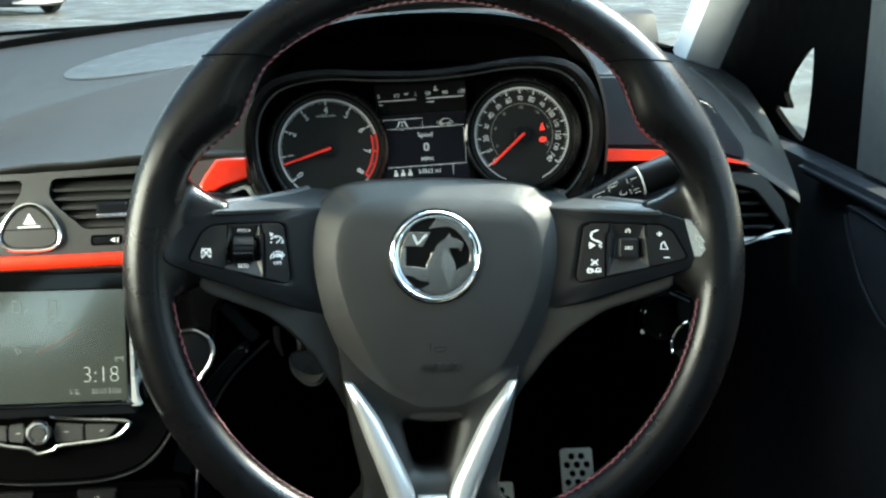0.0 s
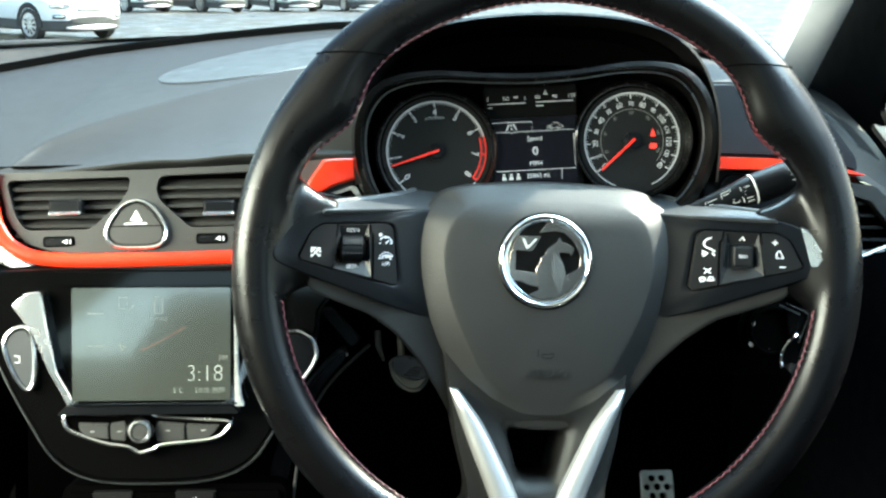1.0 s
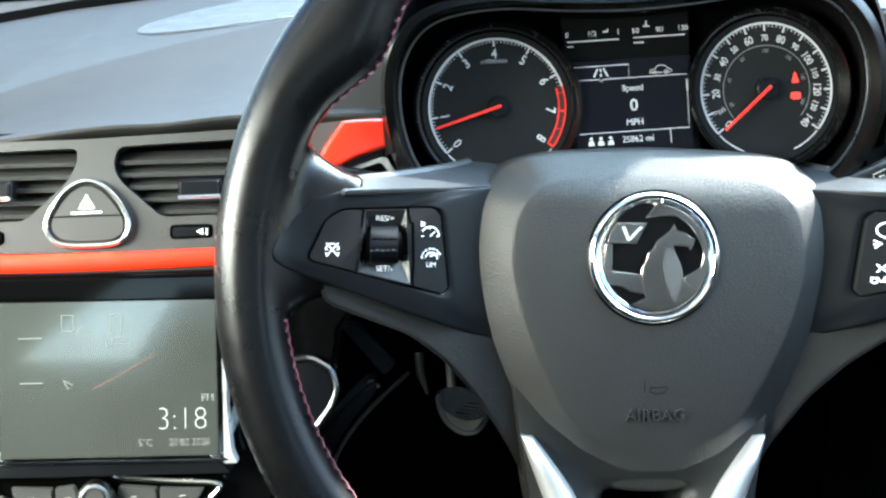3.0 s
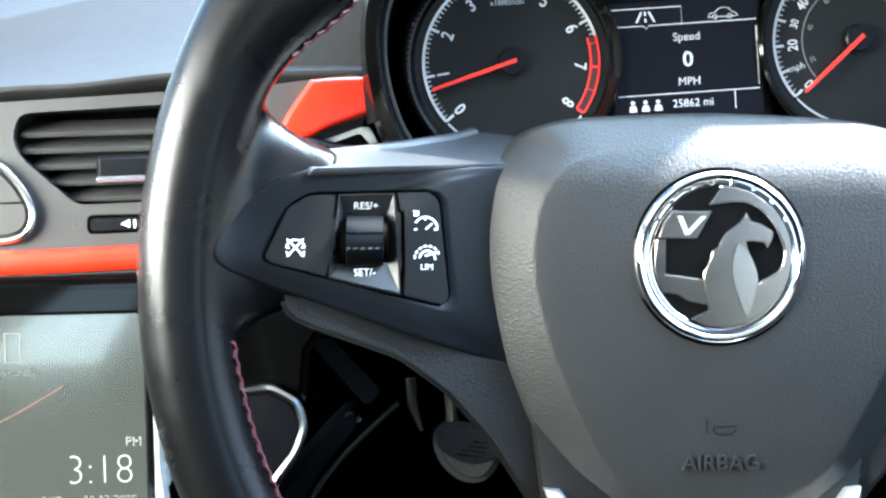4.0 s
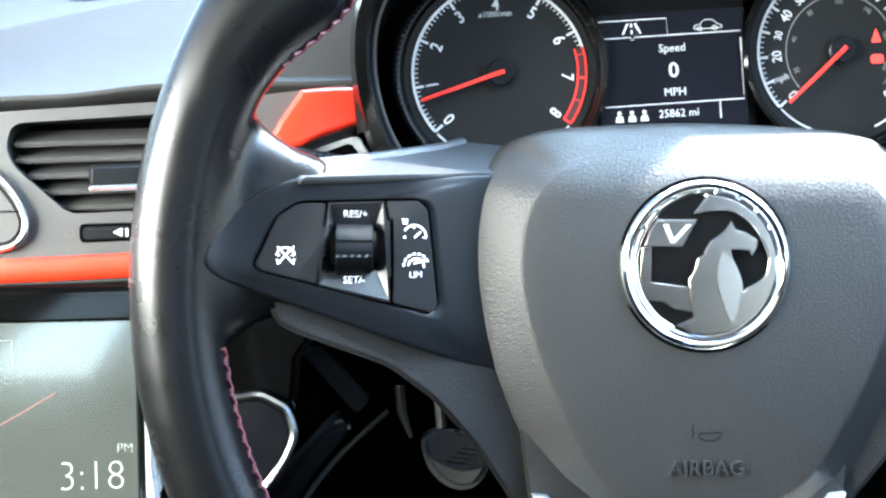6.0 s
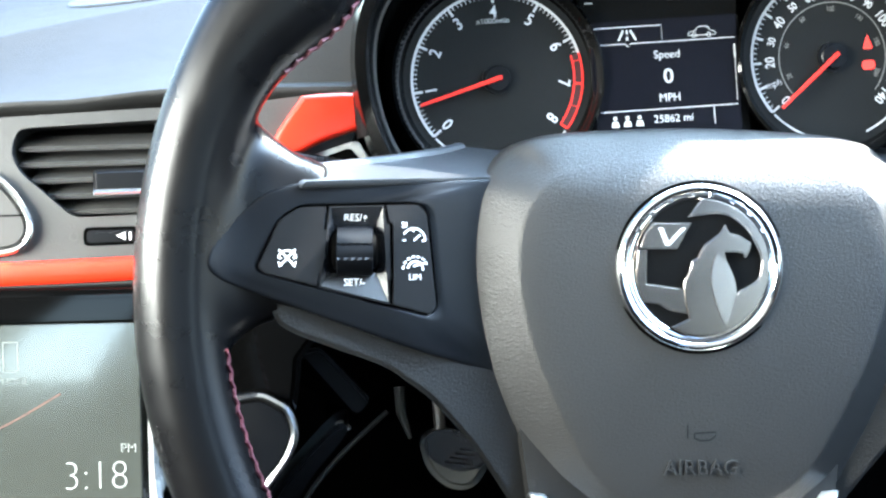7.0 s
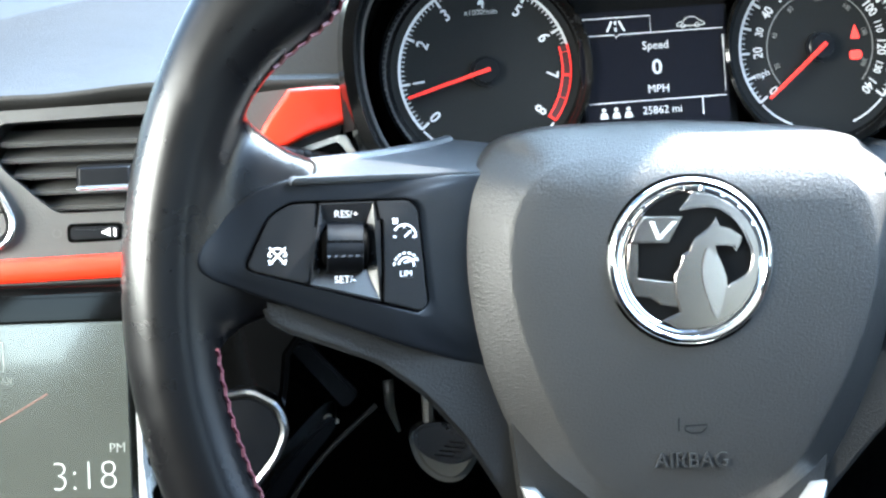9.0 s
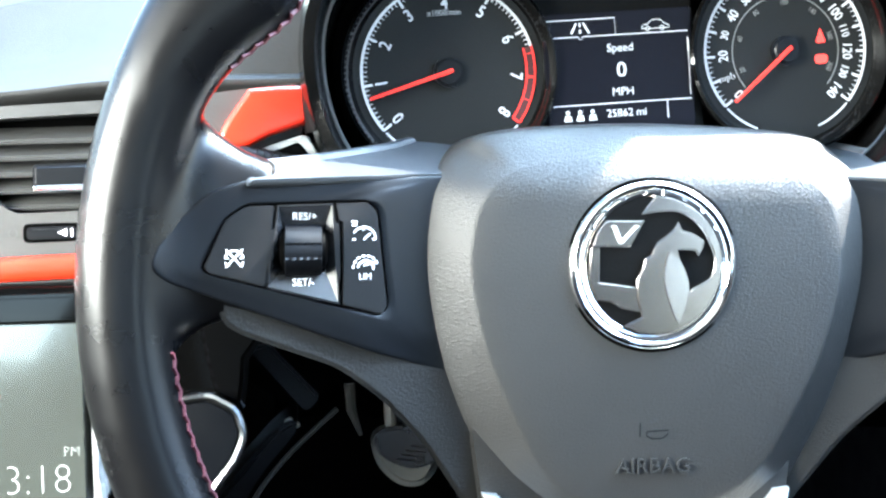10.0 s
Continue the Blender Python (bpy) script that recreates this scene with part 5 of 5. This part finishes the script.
def side_wall(x, inner, name, label):
    """A body side with door card below, pillars and a window opening above."""
    bm = bmesh.new()
    x0, x1 = (x, x + 60) if inner < 0 else (x - 60, x)
    box(x0, x1, -1500, 740, 310, 1000, bm)
    box(x0, x1, -640, -560, 1000, 1485, bm)
    box(x0, x1, -1500, -1400, 1000, 1485, bm)
    box(x0, x1, -1500, 100, 1440, 1485, bm)
    return solo(name, bm, DOORMAT, label, "door", "structure", WORLD)


side_wall(345, -1, "wall_right", "blue-black plastic driver's door card and window frame")
# unseen panel that keeps right-rear daylight off the wheel's hub
solo("light_block_right", box(345, 405, -660, -400, 1000, 1485), DOORMAT, "unseen dark panel behind the driver's window, added to block light", "pillar", "structure", WORLD)
side_wall(CX - 600, 1, "wall_left", "blue-black plastic passenger door card and window frame")
# unseen panel over the left rear window, stopping its fill and reflection
solo("light_block_left", box(CX - 660, CX - 600, -1500, -560, 1000, 1485), DOORMAT, "unseen dark panel closing the left rear window, added to block light", "pillar", "structure", WORLD)
# unseen slanted opening, added and shaped to throw glare on the touch screen
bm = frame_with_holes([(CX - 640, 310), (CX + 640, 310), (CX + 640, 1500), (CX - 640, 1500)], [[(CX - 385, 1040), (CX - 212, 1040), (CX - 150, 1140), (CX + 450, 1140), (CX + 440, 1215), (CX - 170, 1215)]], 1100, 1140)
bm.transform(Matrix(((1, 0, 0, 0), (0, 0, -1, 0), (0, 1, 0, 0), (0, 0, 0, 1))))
solo("wall_back", bm, DOORMAT, "dark plain wall closing the cabin, with an unseen opening shaped for screen glare", "tailgate", "structure", WORLD)
# driver's door details
dr = thing("door_pull", "blue-black door pull moulding on the driver's door", "door pull", (335, 40, 930), WORLD)
pull = curve([(152, 990), (147, 972), (123, 945), (92, 927), (60, 920), (-60, 915), (-200, 914), (-200, 984), (-60, 986), (60, 988), (120, 991)], 4, True)
bm = prism(pull, 324, 345, 3, 3)
bm.transform(Matrix(((0, 0, -1, 669), (1, 0, 0, 0), (0, 1, 0, 0), (0, 0, 0, 1))))
part("moulding", bm, DOORMAT, dr)
part("edge_line", tube([(323, y, z) for y, z in pull], 1.4, 6, closed=True), SATIN, dr)
solo("door_sill", box(322, 347, -600, 255, 996, 1008, bevel=5), DOORMAT, "blue-black door sill capping under the window", "door sill", "", WORLD)


# A-pillars, windscreen frame and quarter window
def pillar(sign, name, label, mat):
    xs = (lambda d: 320 + d) if sign > 0 else (lambda d: CX * 2 - 320 - d)
    rings = []
    for k in range(9):
        t = k / 8
        y, z = 590 - 550 * t, 1036 + 444 * t
        x = xs(10 - 30 * t)
        rings.append([(x - 22 * sign, y + 12, z), (x - 16 * sign, y - 22, z), (x + 8 * sign, y - 30, z), (x + 26 * sign, y - 18, z), (x + 26 * sign, y + 20, z), (x, y + 28, z)])
    return solo(name, loft(rings, caps=(True, True)), mat, label, "pillar", "structure", WORLD)


pillar(1, "trim_pillar_right", "pale grey trimmed windscreen pillar", PILLAR)
pillar(-1, "trim_pillar_left", "pale grey trimmed windscreen pillar", PILLAR)
bm = frame_with_holes([(225, 985), (760, 985), (760, 1000), (640, 1090), (500, 1210), (225, 1210)][::-1], [curve([(350, 1008), (370, 1005), (402, 1014), (432, 1026), (394, 1028), (408, 1042), (400, 1057), (376, 1077), (350, 1092), (344, 1085), (343, 1050)], 3, True)], 6, 12)
bm.transform(Matrix.Translation((362, 0, 0)) @ Matrix(((0, 0, 1, 0), (1, 0, 0, 0), (0, 1, 0, 0), (0, 0, 0, 1))))
sail = thing("mirror_sail", "black trim panel with a small quarter window", "trim", (372, 380, 1080), WORLD)
part("panel", bm, DARK, sail)
qw = part("pane", box(370, 374, 335, 440, 1000, 1096), GLASS, sail, "clear quarter pane")
qw.visible_shadow = False
solo("door_frame", box(358, 384, 150, 222, 1000, 1230, bevel=5), TRIMGREY, "grey-green plastic door frame", "door frame", "structure", WORLD)
bm = loft([[(CX - 560 + 1120 * i / 20, y - 60 * (abs(i - 10) / 10) ** 2, z) for i in range(21)] for y, z in ((670, 1045), (330, 1285), (-130, 1490))], closed=False)
ws = solo("window_1", bm, GLASS, "clear curved windscreen glass", "windscreen", "structure", WORLD)
ws.visible_shadow = False
cowl = tube([(x, cowl_y(x) + 10, (knots(COWL_Z, x) if x < -54 else pad_height(x, cowl_y(x)) if x < 118 else side_height(x, cowl_y(x))) + 1) for x in range(-700, 321, 20)], 7, 10)
solo("windscreen_seal", cowl, DARK, "black seal along the foot of the windscreen", "seal", "structure", WORLD)


# scuttle and wiper at the foot of the glass
def scuttle_top(x):
    return max((knots(COWL_Z, x) if x < -54 else pad_height(x, cowl_y(x))) - 2, 1074 + 0.035 * (max(x, -520) + 499))


rings = [[(x, cowl_y(x) + d, (knots(COWL_Z, x) if x < -54 else pad_height(x, cowl_y(x))) + h) for x in range(-760, 301, 20)] for d, h in ((22, -14), (24, -3))]
rings += [[(x, cowl_y(x) + d, scuttle_top(x) + h) for x in range(-760, 301, 20)] for d, h in ((60, -3), (75, 0), (120, 0), (180, -4), (185, -20))]
solo("scuttle_trim", loft(rings, closed=False), TRIMGREY, "grey plastic scuttle panel below the windscreen", "trim", "structure", WORLD)
wiper = thing("wiper", "black wiper resting at the foot of the windscreen", "wiper", (-250, 700, 1095), WORLD)
blade = [(x, cowl_y(x) + 72, scuttle_top(x) + 2) for x in range(-560, 101, 30)]
part("blade", tube(blade, 2.2, 8), DARK, wiper)
part("blade_cap", tube(curve([(-505, 676, 1075), (-480, 676, 1076), (-455, 676, 1077), (-428, 676, 1078.5)], 4), [3, 5, 6.5, 7, 7, 7, 7, 7, 6.5, 6, 5, 4, 3], 8, flat=0.6), TRIMPLASTIC, wiper, "grey plastic blade joint")
part("arm", tube([(x, y + 12 + i, z + 0.5) for i, (x, y, z) in enumerate(blade[10:])], 2.2, 8), DARK, wiper)

# ---- outside ----
SLOPE = -0.022
rings = [[(x, y, max(-1320.0, min(0.0, y * SLOPE))) for x in (-900000, -60000, 0, 60000, 900000)] for y in (-900000, 0, 15000, 30000, 60000, 900000)]
bm = loft(rings, closed=False)
g = solo("ground", bm, ASPHALT, "worn damp grey asphalt car park", "ground", "structure", WORLD)


def parked_car(x, y, turn, paint, label):
    """A hatchback: lofted body, glasshouse, wheels."""
    base = Matrix.Translation((x / 1000, y / 1000, y * SLOPE / 1000)) @ pose(0, 0, 0, 0, 0, turn)
    car = thing("parked_car", label, "car", (0, 0, 0), base, group="cars in the car park")

    def nose(x):
        """How far forward the bowed front reaches at x."""
        return -2080 + 320 * (abs(x) / 885) ** 3.2

    def section(yy, half, bottom, shoulder, top):
        return [(-half * 0.96, yy, bottom), (-half, yy, bottom + 60), (-half, yy, shoulder - 150), (-half * 0.97, yy, shoulder - 40), (-half * 0.9, yy, shoulder), (-half * 0.5, yy, top), (half * 0.5, yy, top), (half * 0.9, yy, shoulder), (half * 0.97, yy, shoulder - 40), (half, yy, shoulder - 150), (half, yy, bottom + 60), (half * 0.96, yy, bottom)]

    def across(x0, x1, z0, z1, out, n=12, taper=0.0):
        """A panel laid on the bowed front, out mm proud of it."""
        rings = []
        for i in range(n + 1):
            x, slim = x0 + (x1 - x0) * i / n, taper * abs(2 * i / n - 1) ** 2
            y, a, b = nose(x) - out, z0 + slim * (z1 - z0) / 2, z1 - slim * (z1 - z0) / 2
            rings.append([(x, y + 90, a), (x, y + 8, a), (x, y, a + 10), (x, y, b - 10), (x, y + 8, b), (x, y + 90, b)])
        return loft(rings, caps=(True, True))
    halves = [(yy, 885 * ((yy + 2080) / 320) ** 0.3125) for yy in (-2079, -2070, -2050, -2010, -1940, -1850)] + [(-1740, 885), (-700, 890), (500, 890), (1400, 885), (1800, 860), (1950, 780), (2000, 620)]
    body = [section(yy, h, 395, *((640 + 240 * min(1, (yy + 2080) / 500) ** 0.6, 690 + 250 * min(1, (yy + 2080) / 700) ** 0.6) if yy < -700 else (935, 975) if yy < 1500 else (900, 950))) for yy, h in halves]
    part("body", loft(body, caps=(True, True)), paint, car, angle=50)
    skirt = [[(-h * 0.985, yy, 405), (-h * 0.97, yy, 230), (-h * 0.8, yy, 190), (h * 0.8, yy, 190), (h * 0.97, yy, 230), (h * 0.985, yy, 405)] for yy, h in halves]
    part("cladding", loft(skirt, closed=False, caps=(True, True)), TRIMPLASTIC, car, "black lower cladding", angle=50)
    house = [[(-780 * k, a, 920), (-600 * k, b, 1450), (600 * k, b, 1450), (780 * k, a, 920)] for a, b, k in ((-1100, -300, 0.95), (-600, -200, 1.0), (900, 900, 1.0), (1750, 1350, 0.95))]
    part("glasshouse", loft(house, closed=False, caps=(True, True)), DARKGLASS, car)
    part("roof", loft([[(-600, -290, 1452), (0, -310, 1475), (600, -290, 1452)], [(-600, 1350, 1452), (0, 1370, 1475), (600, 1350, 1452)]], closed=False), paint, car)
    part("grille", across(-330, 330, 560, 650, 10, taper=0.5), TRIMPLASTIC, car, "dark slatted grille")
    part("grille_bar", across(-300, 300, 596, 612, 18), CHROME, car)
    part("lower_grille", across(-470, 470, 330, 480, 14, taper=0.55), TRIMPLASTIC, car, "black lower grille")
    part("skid_plate", across(-560, 560, 225, 310, 40, taper=0.6), ALLOY, car, "silver bumper skid plate")
    for s in (-1, 1):
        fog = part("fog_lamp", across(s * 560, s * 760, 430, 520, 8, 6, 0.2), TRIMPLASTIC, car, "fog lamp in a dark recess")
        part("lens", across(s * 585, s * 740, 455, 505, 14, 6, 0.2), CHROME, fog)
        part("headlight", across(s * 470, s * 800, 620, 720, 6, 8, 0.4), CHROME, car)
        for yy in (-1300, 1280):
            rings = [[(s * 800 + dx * s, yy + r * math.cos(k * math.tau / 28), 315 + r * math.sin(k * math.tau / 28)) for k in range(28)] for dx, r in ((-90, 200), (-90, 300), (-70, 316), (70, 316), (92, 300), (95, 225), (70, 215))]
            arch = [[(s * dx, yy + r * math.cos(radians(a)), 330 + r * math.sin(radians(a))) for a in range(-10, 191, 10)] for dx, r in ((870, 405), (899, 400), (899, 345), (892, 300))]
            part("arch_trim", loft(arch, closed=False), TYRE, car, "black wheel arch trim")
            w = part("wheel", loft(rings), TYRE, car, "black tyre")
            rimb = bmesh.new()
            for q in range(10):
                a = q * math.tau / 10
                c, si = math.cos(a), math.sin(a)
                own = box(-14, 14, 20, 215, s * 78, s * 90)
                own.transform(Matrix.Translation((s * 800, yy, 315)) @ Matrix(((0, 0, 1, 0), (1, 0, 0, 0), (0, 1, 0, 0), (0, 0, 0, 1))) @ pose(0, 0, 0, 0, 0, math.degrees(a)))
                merged(rimb, own)
            own = loft([[(s * (800 + dx), yy + r * math.cos(k * math.tau / 28), 315 + r * math.sin(k * math.tau / 28)) for k in range(28)] for dx, r in ((60, 190), (92, 205), (92, 222), (80, 224))])
            part("alloy_rim", merged(rimb, own), ALLOY, w, "silver multi-spoke alloy rim")
            part("hub_disc", shift(prism(disc(0, 0, 195, 24), -8, 8), Matrix.Translation((s * 855, yy, 315)) @ Matrix(((0, 0, 1, 0), (1, 0, 0, 0), (0, 1, 0, 0), (0, 0, 0, 1)))), DARK, w)
    return car


parked_car(-6801, 24824, 48, WHITECAR, "white hatchback parked on the car park")
parked_car(-8700, 44900, 45, WHITECAR, "white hatchback parked farther back on the car park")
parked_car(-6200, 45900, 45, GREYCAR, "dark grey hatchback parked in the row")
parked_car(-3300, 48000, 28, WHITECAR, "white hatchback parked at the far row")
parked_car(-600, 49500, 26, GREYCAR, "dark grey hatchback parked in the row")
